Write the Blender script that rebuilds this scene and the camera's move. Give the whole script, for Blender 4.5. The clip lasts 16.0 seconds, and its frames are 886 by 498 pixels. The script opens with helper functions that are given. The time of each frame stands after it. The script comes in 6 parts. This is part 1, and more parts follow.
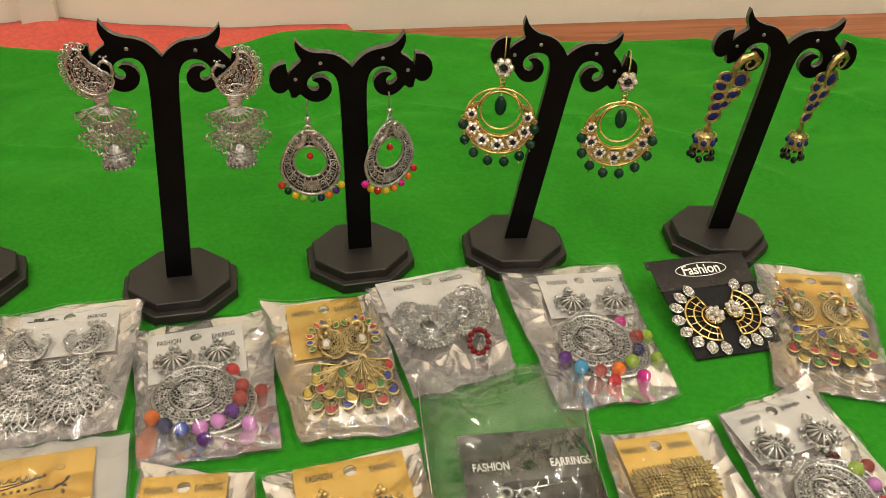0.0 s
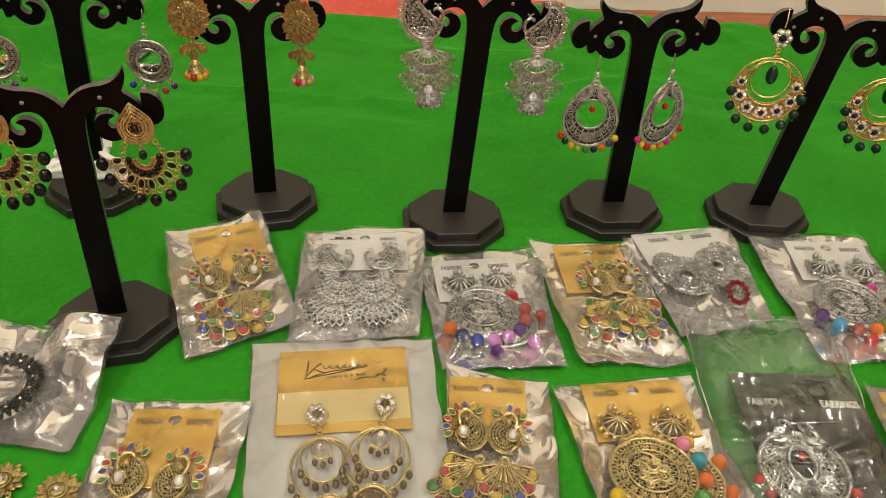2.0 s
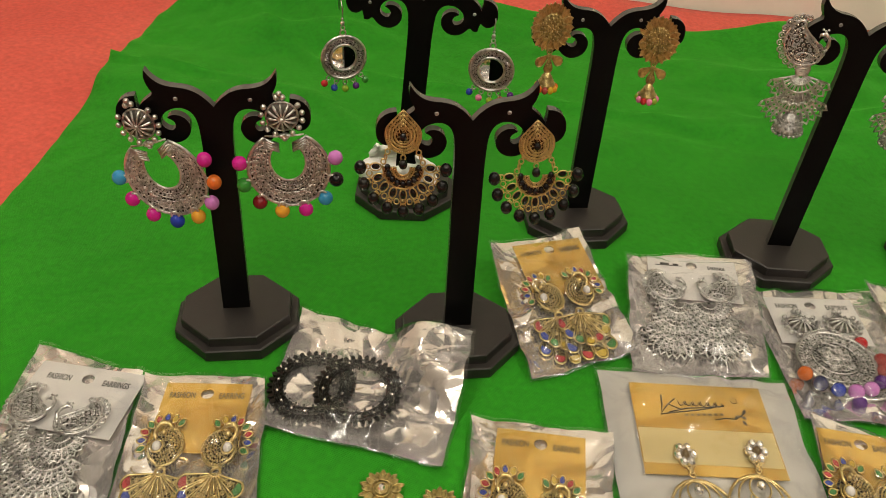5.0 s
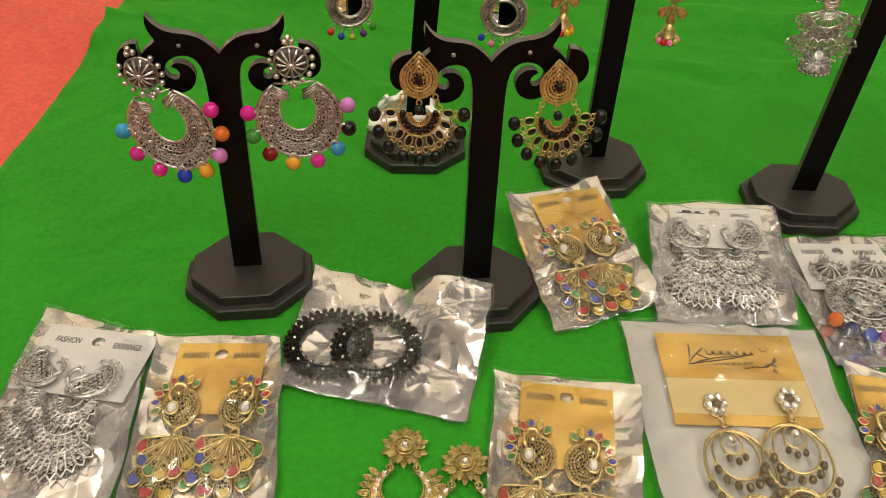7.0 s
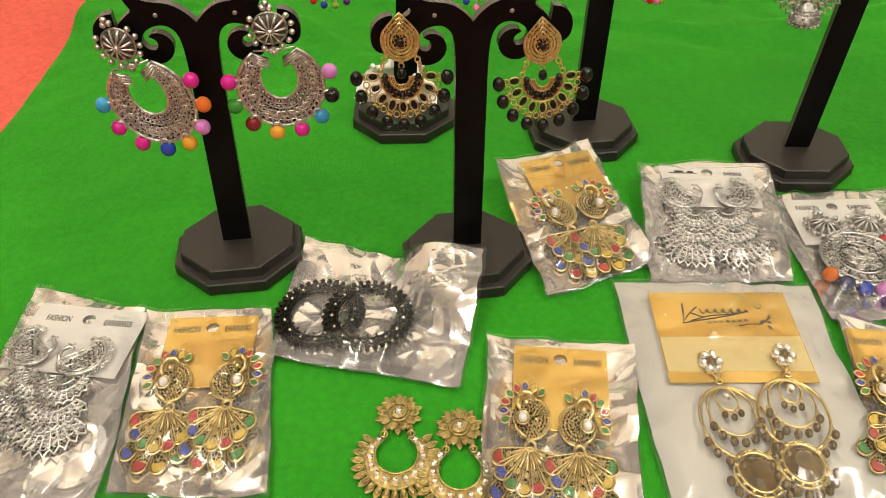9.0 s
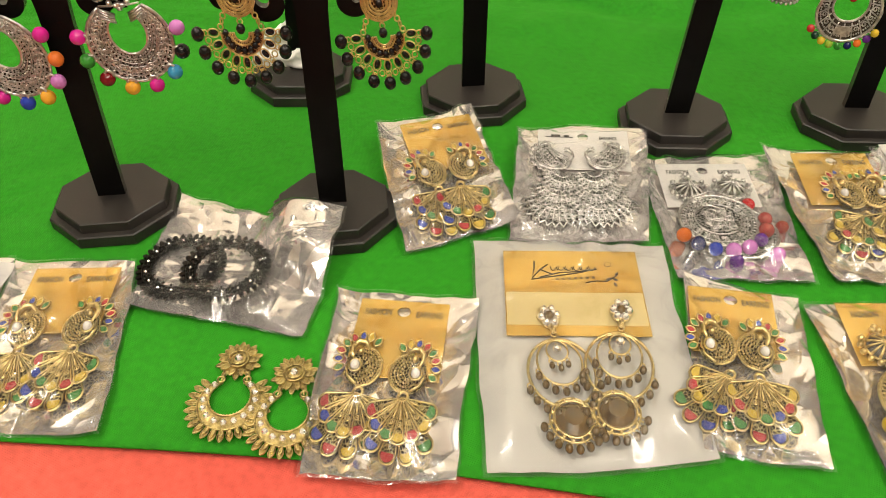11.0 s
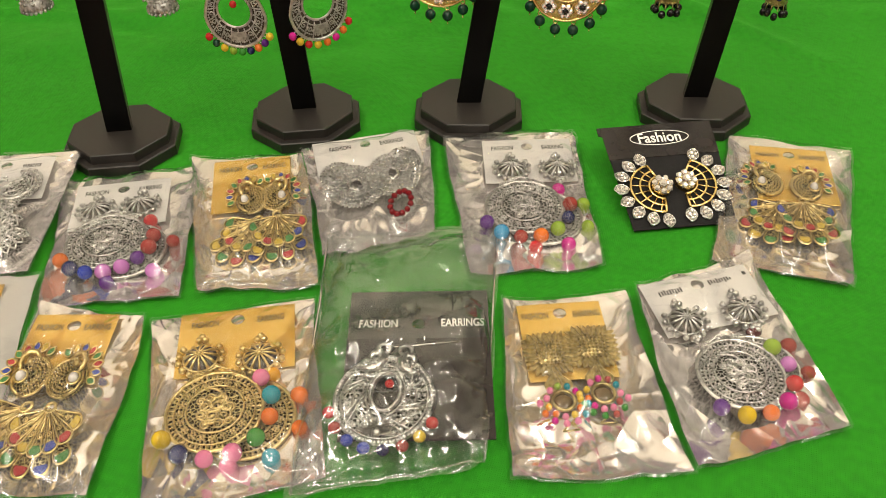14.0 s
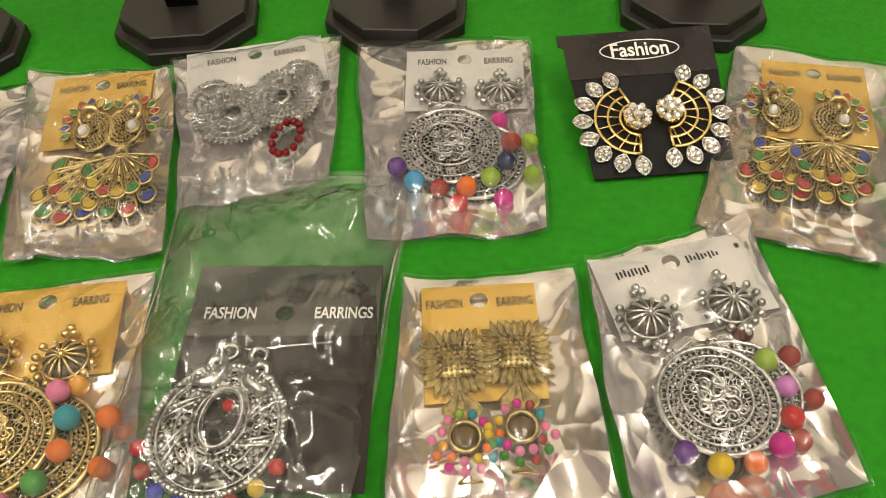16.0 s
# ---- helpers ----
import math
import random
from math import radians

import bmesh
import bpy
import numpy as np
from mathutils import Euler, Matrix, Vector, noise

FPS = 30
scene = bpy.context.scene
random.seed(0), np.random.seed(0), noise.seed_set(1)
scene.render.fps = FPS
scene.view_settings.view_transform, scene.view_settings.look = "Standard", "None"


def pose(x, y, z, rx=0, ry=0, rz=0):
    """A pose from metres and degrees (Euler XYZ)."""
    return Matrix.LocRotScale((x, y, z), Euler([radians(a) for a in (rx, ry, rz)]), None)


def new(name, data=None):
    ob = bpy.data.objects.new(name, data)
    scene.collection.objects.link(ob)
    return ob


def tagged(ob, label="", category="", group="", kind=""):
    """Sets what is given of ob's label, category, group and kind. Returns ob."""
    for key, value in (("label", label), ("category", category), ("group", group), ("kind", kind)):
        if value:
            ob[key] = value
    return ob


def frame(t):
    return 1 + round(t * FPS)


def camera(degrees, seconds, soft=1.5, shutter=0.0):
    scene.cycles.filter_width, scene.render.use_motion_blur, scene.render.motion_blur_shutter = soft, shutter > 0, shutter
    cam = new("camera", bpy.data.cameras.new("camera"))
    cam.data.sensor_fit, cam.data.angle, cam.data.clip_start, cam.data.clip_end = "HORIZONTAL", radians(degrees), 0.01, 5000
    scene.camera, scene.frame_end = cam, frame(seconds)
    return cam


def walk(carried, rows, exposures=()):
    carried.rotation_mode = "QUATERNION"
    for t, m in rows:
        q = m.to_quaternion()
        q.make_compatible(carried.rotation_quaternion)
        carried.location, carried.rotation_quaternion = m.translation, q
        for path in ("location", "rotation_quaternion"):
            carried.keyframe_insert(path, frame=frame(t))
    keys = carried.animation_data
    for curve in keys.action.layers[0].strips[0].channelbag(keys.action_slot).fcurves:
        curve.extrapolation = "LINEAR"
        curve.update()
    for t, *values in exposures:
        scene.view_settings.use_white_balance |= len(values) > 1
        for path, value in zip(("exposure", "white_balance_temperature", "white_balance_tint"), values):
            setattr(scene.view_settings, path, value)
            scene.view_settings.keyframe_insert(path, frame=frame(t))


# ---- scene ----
cam = camera(55.85, 16.0, 0.8)
# seconds, eye in metres, then turn to the left, pitch and lean in degrees
ROWS = [
    (0, 0.0151, 0.0778, 0.3072, 7.31, -36.42, 2.82),
    (0.5, 0.0144, 0.0695, 0.2984, 7.22, -37.55, 2.97),
    (1, -0.0033, 0.0473, 0.3008, 9.70, -37.50, 2.39),
    (1.5, -0.0347, 0.0225, 0.3023, 12.73, -36.99, 2.45),
    (2, -0.0670, 0.0077, 0.3037, 15.59, -37.02, 2.77),
    (2.5, -0.0999, 0.0001, 0.3074, 17.77, -36.72, 2.85),
    (3, -0.1302, -0.0082, 0.3100, 19.36, -36.26, 2.97),
    (3.5, -0.1563, -0.0163, 0.3099, 21.95, -36.08, 2.93),
    (4, -0.1728, -0.0207, 0.3068, 23.10, -36.62, 3.17),
    (4.5, -0.1845, -0.0208, 0.3050, 24.09, -37.03, 2.61),
    (7, -0.2029, -0.0176, 0.2890, 24.20, -40.11, 1.11),
    (7.5, -0.2015, -0.0207, 0.2881, 22.81, -39.84, 1.17),
    (8, -0.1999, -0.0187, 0.2868, 22.68, -40.34, 0.28),
    (10.5, -0.1634, -0.0134, 0.2771, 26.52, -42.31, -1.70),
    (11, -0.1238, -0.0014, 0.2780, 25.53, -42.53, -0.89),
    (11.5, -0.0876, 0.0145, 0.2798, 22.81, -42.27, -0.39),
    (12, -0.0438, 0.0335, 0.2844, 21.43, -42.58, -1.09),
    (12.5, -0.0007, 0.0471, 0.2839, 19.47, -42.29, -0.89),
    (13, 0.0326, 0.0680, 0.2835, 19.09, -43.11, -0.82),
    (13.5, 0.0734, 0.0822, 0.2823, 18.19, -42.55, -0.98),
    (14, 0.1095, 0.0970, 0.2772, 17.01, -42.74, -1.46),
    (14.5, 0.1228, 0.1099, 0.2781, 15.91, -42.47, -0.87),
    (15, 0.1248, 0.1411, 0.2587, 17.20, -44.12, -1.25),
    (15.5, 0.1276, 0.1800, 0.2357, 18.46, -48.05, -1.87),
    (16, 0.1291, 0.1977, 0.2242, 19.91, -50.24, -2.96),
]
walk(cam, [(t, pose(x, y, z, 90 + b, 0, a) @ pose(0, 0, 0, 0, 0, c)) for t, x, y, z, a, b, c in ROWS],
     [(0, -0.26), (2, -0.3), (3.5, -0.42), (4.5, -0.44), (7, -0.22), (8, -0.04), (11, 0.13), (12.5, 0.07), (14.5, -0.13), (16, -0.31)])

# ---------------------------------------------------------------- light
world = bpy.data.worlds.new("room_air")
scene.world = world
world.use_nodes = True
world.node_tree.nodes["Background"].inputs[0].default_value = (1.0, 0.86, 0.68, 1)
world.node_tree.nodes["Background"].inputs[1].default_value = 0.05

# the table's own axes: u along the wall, v towards it
TURN = math.radians(19.5)
UX, UY = math.cos(TURN), math.sin(TURN)


def tab(u, v, z=0.0):
    """A point from the table's axes, in metres."""
    return Vector((u * UX - v * UY, u * UY + v * UX, z))


TABLE = Matrix.Rotation(TURN, 4, "Z")


def ceiling_lamp(u, v, w, h, power, colour=(1.0, 0.925, 0.78)):
    data = bpy.data.lights.new("tube_light", "AREA")
    data.shape, data.size, data.size_y, data.energy, data.color = "RECTANGLE", w, h, power, colour
    ob = new("tube_light", data)
    ob.matrix_world = TABLE @ Matrix.Translation((u, v, 1.62))
    # upward twin of the tube, added to brighten the ceiling mirrored in the foil
    other = data.copy()
    other.energy = power * 0.9
    up = new("tube_light", other)
    up.matrix_world = TABLE @ Matrix.Translation((u, v, 1.64)) @ Matrix.Rotation(math.pi, 4, "X")
    return ob


ceiling_lamp(-0.75, 0.05, 0.10, 1.1, 15)
ceiling_lamp(0.85, 0.10, 0.12, 1.1, 15)
ceiling_lamp(0.05, -0.75, 1.1, 0.12, 11)
ceiling_lamp(0.1, -2.2, 1.1, 0.12, 11)

# ---------------------------------------------------------------- materials


def material(name, colour, rough=0.5, metal=0.0, second=None, scale=40.0, amount=0.5, bump=0.0, bump_scale=None,
             fine=0.0, fine_scale=900.0, coat=0.0, trans=0.0, alpha=1.0, sheen=0.0, rough_var=0.0, ior=1.45, spec=0.5):
    """A surface with colour drift at one scale and relief at two."""
    m = bpy.data.materials.new(name)
    m.use_nodes = True
    nt = m.node_tree
    N, L = nt.nodes, nt.links
    p = N["Principled BSDF"]
    p.inputs["Roughness"].default_value = rough
    p.inputs["Metallic"].default_value = metal
    p.inputs["Base Color"].default_value = (*colour, 1)
    p.inputs["Coat Weight"].default_value = coat
    p.inputs["Coat Roughness"].default_value = 0.08
    p.inputs["Transmission Weight"].default_value = trans
    p.inputs["Sheen Weight"].default_value = sheen
    p.inputs["IOR"].default_value = ior
    p.inputs["Specular IOR Level"].default_value = spec
    tc = N.new("ShaderNodeTexCoord")
    if second:
        n = N.new("ShaderNodeTexNoise")
        n.inputs["Scale"].default_value = scale
        n.inputs["Detail"].default_value = 6
        L.new(tc.outputs["Object"], n.inputs["Vector"])
        r = N.new("ShaderNodeMapRange")
        r.inputs[1].default_value, r.inputs[2].default_value = 0.5 - amount * 0.5, 0.5 + amount * 0.5
        L.new(n.outputs["Fac"], r.inputs[0])
        x = N.new("ShaderNodeMix")
        x.data_type = "RGBA"
        x.inputs[6].default_value, x.inputs[7].default_value = (*colour, 1), (*second, 1)
        L.new(r.outputs[0], x.inputs[0])
        L.new(x.outputs[2], p.inputs["Base Color"])
        if rough_var:
            q = N.new("ShaderNodeMapRange")
            q.inputs[3].default_value, q.inputs[4].default_value = max(rough - rough_var, 0.02), rough + rough_var
            L.new(n.outputs["Fac"], q.inputs[0])
            L.new(q.outputs[0], p.inputs["Roughness"])
    last = None
    for height, s in ((bump, bump_scale or scale), (fine, fine_scale)):
        if height:
            n = N.new("ShaderNodeTexNoise")
            n.inputs["Scale"].default_value = s
            n.inputs["Detail"].default_value = 4
            L.new(tc.outputs["Object"], n.inputs["Vector"])
            b = N.new("ShaderNodeBump")
            b.inputs["Strength"].default_value = 1.0
            b.inputs["Distance"].default_value = height
            L.new(n.outputs["Fac"], b.inputs["Height"])
            if last:
                L.new(last.outputs[0], b.inputs["Normal"])
            last = b
    if last:
        L.new(last.outputs[0], p.inputs["Normal"])
    return m


def cloth(name, colour, second, thread=0.0009, nap=(0.03, 0.5, (1, 1, 1))):
    """Plain woven cotton: two crossing thread waves, colour drift and lint."""
    m = material(name, colour, 0.85, second=second, scale=9, amount=0.7, sheen=0.03, spec=0.25)
    nt = m.node_tree
    N, L = nt.nodes, nt.links
    p = N["Principled BSDF"]
    p.inputs["Sheen Weight"].default_value, p.inputs["Sheen Roughness"].default_value = nap[:2]
    p.inputs["Sheen Tint"].default_value = (*nap[2], 1)
    tc = N.new("ShaderNodeTexCoord")
    hs = []
    for axis in ("X", "Y"):
        w = N.new("ShaderNodeTexWave")
        w.bands_direction = axis
        w.inputs["Scale"].default_value = 0.314 / thread
        w.inputs["Distortion"].default_value = 1.5
        w.inputs["Detail"].default_value = 2
        w.inputs["Detail Scale"].default_value = 2
        L.new(tc.outputs["Object"], w.inputs["Vector"])
        hs.append(w)
    a = N.new("ShaderNodeMath")
    a.operation = "MAXIMUM"
    L.new(hs[0].outputs["Fac"], a.inputs[0])
    L.new(hs[1].outputs["Fac"], a.inputs[1])
    n = N.new("ShaderNodeTexNoise")
    n.inputs["Scale"].default_value = 260
    n.inputs["Detail"].default_value = 5
    L.new(tc.outputs["Object"], n.inputs["Vector"])
    b = N.new("ShaderNodeBump")
    b.inputs["Strength"].default_value, b.inputs["Distance"].default_value = 0.35, 0.0003
    L.new(a.outputs[0], b.inputs["Height"])
    c = N.new("ShaderNodeBump")
    c.inputs["Strength"].default_value, c.inputs["Distance"].default_value = 0.5, 0.0006
    w = N.new("ShaderNodeTexNoise")
    w.inputs["Scale"].default_value, w.inputs["Detail"].default_value, w.inputs["Distortion"].default_value = 8, 3, 0.5
    L.new(tc.outputs["Object"], w.inputs["Vector"])
    wide = N.new("ShaderNodeBump")
    wide.inputs["Strength"].default_value, wide.inputs["Distance"].default_value = 0.9, 0.014
    L.new(w.outputs["Fac"], wide.inputs["Height"])
    L.new(wide.outputs[0], b.inputs["Normal"])
    L.new(n.outputs["Fac"], c.inputs["Height"])
    L.new(b.outputs[0], c.inputs["Normal"])
    L.new(c.outputs[0], p.inputs["Normal"])
    # threads of slightly different dye
    x = N.new("ShaderNodeMix")
    x.data_type, x.blend_type = "RGBA", "MULTIPLY"
    x.inputs[0].default_value = 0.45
    old = p.inputs["Base Color"].links[0].from_socket
    g = N.new("ShaderNodeMapRange")
    g.inputs[1].default_value, g.inputs[2].default_value, g.inputs[3].default_value = 0.3, 0.7, 0.45
    L.new(n.outputs["Fac"], g.inputs[0])
    L.new(old, x.inputs[6])
    L.new(g.outputs[0], x.inputs[7])
    L.new(x.outputs[2], p.inputs["Base Color"])
    return m


def film_material(name, tint=(1, 1, 1), gloss=1.0, creases=20.0, depth=0.0016, haze=0.03, blur=0.13):
    """Thin clear plastic: lets light through, shines at its creases."""
    m = bpy.data.materials.new(name)
    m.use_nodes = True
    nt = m.node_tree
    N, L = nt.nodes, nt.links
    N.remove(N["Principled BSDF"])
    out = N["Material Output"]
    t, g = N.new("ShaderNodeBsdfTransparent"), N.new("ShaderNodeBsdfGlossy")
    mix = N.new("ShaderNodeMixShader")
    f = N.new("ShaderNodeFresnel")
    f.inputs["IOR"].default_value = 1.5
    t.inputs[0].default_value = (*tint, 1)
    g.inputs["Roughness"].default_value = blur
    k = N.new("ShaderNodeMath")
    k.operation = "MULTIPLY"
    k.use_clamp = True
    k.inputs[1].default_value = gloss
    tc = N.new("ShaderNodeTexCoord")
    n = N.new("ShaderNodeTexNoise")
    n.noise_type = "RIDGED_MULTIFRACTAL"
    n.inputs["Scale"].default_value = creases
    n.inputs["Detail"].default_value = 2.5
    n.inputs["Distortion"].default_value = 0.6
    b = N.new("ShaderNodeBump")
    b.inputs["Strength"].default_value, b.inputs["Distance"].default_value = 0.8, depth
    L.new(tc.outputs["Object"], n.inputs["Vector"])
    L.new(n.outputs["Fac"], b.inputs["Height"])
    L.new(b.outputs[0], g.inputs["Normal"])
    L.new(b.outputs[0], f.inputs["Normal"])
    L.new(f.outputs[0], k.inputs[0])
    L.new(k.outputs[0], mix.inputs[0])
    milk, veil = N.new("ShaderNodeBsdfDiffuse"), N.new("ShaderNodeMixShader")
    milk.inputs[0].default_value = (0.85, 0.85, 0.84, 1)
    veil.inputs[0].default_value = haze
    L.new(t.outputs[0], veil.inputs[1])
    L.new(milk.outputs[0], veil.inputs[2])
    L.new(veil.outputs[0], mix.inputs[1])
    L.new(g.outputs[0], mix.inputs[2])
    L.new(mix.outputs[0], out.inputs[0])
    return m


def wood_material():
    m = material("red_brown_wood", (0.20, 0.050, 0.014), 0.24, second=(0.36, 0.115, 0.040), scale=5, spec=0.35)
    nt = m.node_tree
    N, L = nt.nodes, nt.links
    n = [k for k in N if k.type == "TEX_NOISE"][0]
    mp = N.new("ShaderNodeMapping")
    mp.inputs["Scale"].default_value = (1.2, 22, 22)
    tc = N.new("ShaderNodeTexCoord")
    L.new(tc.outputs["Object"], mp.inputs[0])
    L.new(mp.outputs[0], n.inputs["Vector"])
    n.inputs["Scale"].default_value = 4
    n.inputs["Distortion"].default_value = 1.2
    return m


def foil_material():
    """Metallised plastic: flat facets that meet in sharp creases, at two sizes."""
    m = material("silver_foil", (0.89, 0.84, 0.815), 0.12, 0.86, second=(0.80, 0.745, 0.73), scale=10, rough_var=0.06)
    nt = m.node_tree
    N, L = nt.nodes, nt.links
    tc = N.new("ShaderNodeTexCoord")
    bend = N.new("ShaderNodeTexNoise")
    bend.inputs["Scale"].default_value, bend.inputs["Detail"].default_value = 14, 2
    L.new(tc.outputs["Object"], bend.inputs["Vector"])
    mix = N.new("ShaderNodeVectorMath")
    mix.operation = "MULTIPLY_ADD"
    mix.inputs[1].default_value = (0.05, 0.05, 0.05)
    L.new(bend.outputs["Color"], mix.inputs[0])
    L.new(tc.outputs["Object"], mix.inputs[2])
    last = None
    for scale, depth in ((30.0, 0.0052), (75.0, 0.0014)):
        v = N.new("ShaderNodeTexVoronoi")
        v.inputs["Scale"].default_value = scale
        L.new(mix.outputs[0], v.inputs["Vector"])
        b = N.new("ShaderNodeBump")
        b.inputs["Strength"].default_value, b.inputs["Distance"].default_value = 1.0, depth
        L.new(v.outputs["Distance"], b.inputs["Height"])
        if last:
            L.new(last.outputs[0], b.inputs["Normal"])
        last = b
    L.new(last.outputs[0], N["Principled BSDF"].inputs["Normal"])
    return m


def engraved(name, bright, dark, scale=230.0):
    """Stamped metal: a fine bright pattern over dark hollows."""
    m = material(name, bright, 0.34, 0.95)
    nt = m.node_tree
    N, L = nt.nodes, nt.links
    tc = N.new("ShaderNodeTexCoord")
    v = N.new("ShaderNodeTexVoronoi")
    v.feature = "DISTANCE_TO_EDGE"
    v.inputs["Scale"].default_value = scale
    L.new(tc.outputs["Object"], v.inputs["Vector"])
    r = N.new("ShaderNodeMapRange")
    r.inputs[1].default_value, r.inputs[2].default_value = 0.05, 0.15
    L.new(v.outputs["Distance"], r.inputs[0])
    x = N.new("ShaderNodeMix")
    x.data_type = "RGBA"
    x.inputs[6].default_value, x.inputs[7].default_value = (*bright, 1), (*dark, 1)
    L.new(r.outputs[0], x.inputs[0])
    p = N["Principled BSDF"]
    L.new(x.outputs[2], p.inputs["Base Color"])
    b = N.new("ShaderNodeBump")
    b.invert = True
    b.inputs["Strength"].default_value, b.inputs["Distance"].default_value = 0.8, 0.0005
    L.new(r.outputs[0], b.inputs["Height"])
    L.new(b.outputs[0], p.inputs["Normal"])
    return m


GREEN = cloth("green_cotton", (0.011, 0.168, 0.0045), (0.023, 0.255, 0.008), nap=(0.28, 0.5, (0.20, 1.0, 0.08)))
RED = cloth("red_cotton", (0.56, 0.075, 0.055), (0.66, 0.12, 0.085))
WOOD = wood_material()
WALL = material("cream_paint", (0.76, 0.73, 0.62), 0.6, second=(0.81, 0.78, 0.67), scale=3, bump=0.0006, bump_scale=60)
WHITE = material("white_paint", (0.72, 0.67, 0.59), 0.4, second=(0.67, 0.62, 0.55), scale=6, bump=0.0003, bump_scale=90)
FLOOR = material("grey_floor_tile", (0.30, 0.26, 0.22), 0.25, second=(0.36, 0.32, 0.28), scale=3)
CEIL = material("white_ceiling_paint", (0.75, 0.72, 0.66), 0.7, second=(0.7, 0.66, 0.6), scale=4)
BLACK = material("black_lacquered_board", (0.0022, 0.002, 0.002), 0.36, spec=0.07, second=(0.004, 0.0037, 0.0035), scale=60, rough_var=0.1, fine=0.00006, fine_scale=700)
BASE = material("matte_black_lacquer", (0.017, 0.0145, 0.0135), 0.40, spec=0.4, second=(0.026, 0.022, 0.020), scale=120, rough_var=0.1, fine=0.0001, fine_scale=1500)
CUT = material("cut_board_edge", (0.05, 0.046, 0.042), 0.25, second=(0.09, 0.083, 0.077), scale=200)
FOIL = foil_material()
FILM = film_material("clear_film", (0.985, 0.985, 0.985), 1.1, 24.0, 0.0007, 0.015, 0.10)
BAG = film_material("clear_bag", (0.955, 0.965, 0.96), 2.0, 26.0, 0.0016, 0.025, 0.09)
PAPER = material("white_soft_plastic", (0.40, 0.385, 0.36), 0.38, second=(0.355, 0.34, 0.32), scale=25, bump=0.0008, bump_scale=30)
GOLDCARD = material("gold_card", (0.72, 0.45, 0.09), 0.22, 0.7, second=(0.78, 0.53, 0.15), scale=18, bump=0.0004, bump_scale=40)
GOLDSTRIP = material("pale_gold_card", (0.45, 0.37, 0.17), 0.5, 0.3, second=(0.54, 0.44, 0.22), scale=18)
SILVERCARD = material("silver_white_card", (0.62, 0.595, 0.575), 0.30, 0.3, second=(0.56, 0.535, 0.52), scale=18, bump=0.0004, bump_scale=40)
BLACKCARD = material("black_card", (0.012, 0.010, 0.010), 0.22, second=(0.02, 0.015, 0.015), scale=60, bump=0.0004, bump_scale=25)
GLOSSBLACK = material("glossy_black_film", (0.020, 0.019, 0.019), 0.20, second=(0.03, 0.028, 0.028), scale=40, bump=0.0005, bump_scale=22, coat=1.0, spec=0.9)
VELVET = material("black_velvet", (0.006, 0.005, 0.006), 0.9, second=(0.01, 0.009, 0.01), scale=200, fine=0.0004, fine_scale=2500)
INK = material("black_ink", (0.02, 0.018, 0.016), 0.5)
WHITEINK = material("silver_ink", (0.82, 0.80, 0.77), 0.35, 0.3)
TISSUE = material("white_tissue", (0.82, 0.81, 0.78), 0.8, second=(0.76, 0.75, 0.72), scale=60, bump=0.001, bump_scale=80)


def antique(name, bright, dark, rough=0.30):
    """Cast metal with dark patina left in the fine texture."""
    return material(name, bright, rough, 1.0, second=dark, scale=420, amount=0.55, fine=0.00035, fine_scale=520, rough_var=0.08)


GOLD = antique("antique_gold", (0.86, 0.69, 0.33), (0.42, 0.31, 0.12))
DARKGOLD = antique("dark_antique_gold", (0.72, 0.57, 0.25), (0.15, 0.115, 0.045), 0.32)
SILVER = antique("oxidised_silver", (0.80, 0.78, 0.755), (0.22, 0.21, 0.20))
PALE = antique("bright_silver", (0.82, 0.80, 0.78), (0.30, 0.29, 0.28), 0.27)
GUN = antique("black_metal", (0.05, 0.045, 0.042), (0.012, 0.011, 0.01), 0.3)
BRIGHT = material("polished_gold", (0.88, 0.69, 0.31), 0.27, 1.0, second=(0.55, 0.41, 0.16), scale=300, fine=0.0002, fine_scale=600)
WIRE = material("steel_wire", (0.75, 0.73, 0.70), 0.2, 1.0)
GROUND = material("dark_patina", (0.035, 0.030, 0.025), 0.5, 0.5, second=(0.10, 0.085, 0.07), scale=500, fine=0.0003, fine_scale=700)
CHASED = engraved("chased_silver", (0.62, 0.60, 0.57), (0.03, 0.027, 0.024), 620.0)
CHASEDGOLD = engraved("chased_gold", (0.62, 0.51, 0.23), (0.045, 0.03, 0.012), 620.0)
AGED = antique("aged_silver", (0.60, 0.585, 0.565), (0.10, 0.095, 0.09), 0.48)
HOLEDOT = material("dull_grey_metal", (0.42, 0.41, 0.40), 0.35, 0.8, second=(0.3, 0.29, 0.28), scale=300)
MIRROR = material("mirror_glass", (0.92, 0.92, 0.92), 0.02, 1.0)
CRYSTAL = material("clear_crystal", (0.97, 0.94, 0.92), 0.05, 0.85, second=(0.80, 0.76, 0.75), scale=700, amount=0.4)
SMOKE = material("smoky_stone", (0.030, 0.018, 0.009), 0.07, 0.0, second=(0.15, 0.090, 0.028), scale=160, amount=0.4, coat=0.4)
PEARL = material("pearl", (0.60, 0.57, 0.55), 0.16, second=(0.50, 0.47, 0.46), scale=100, coat=0.4)

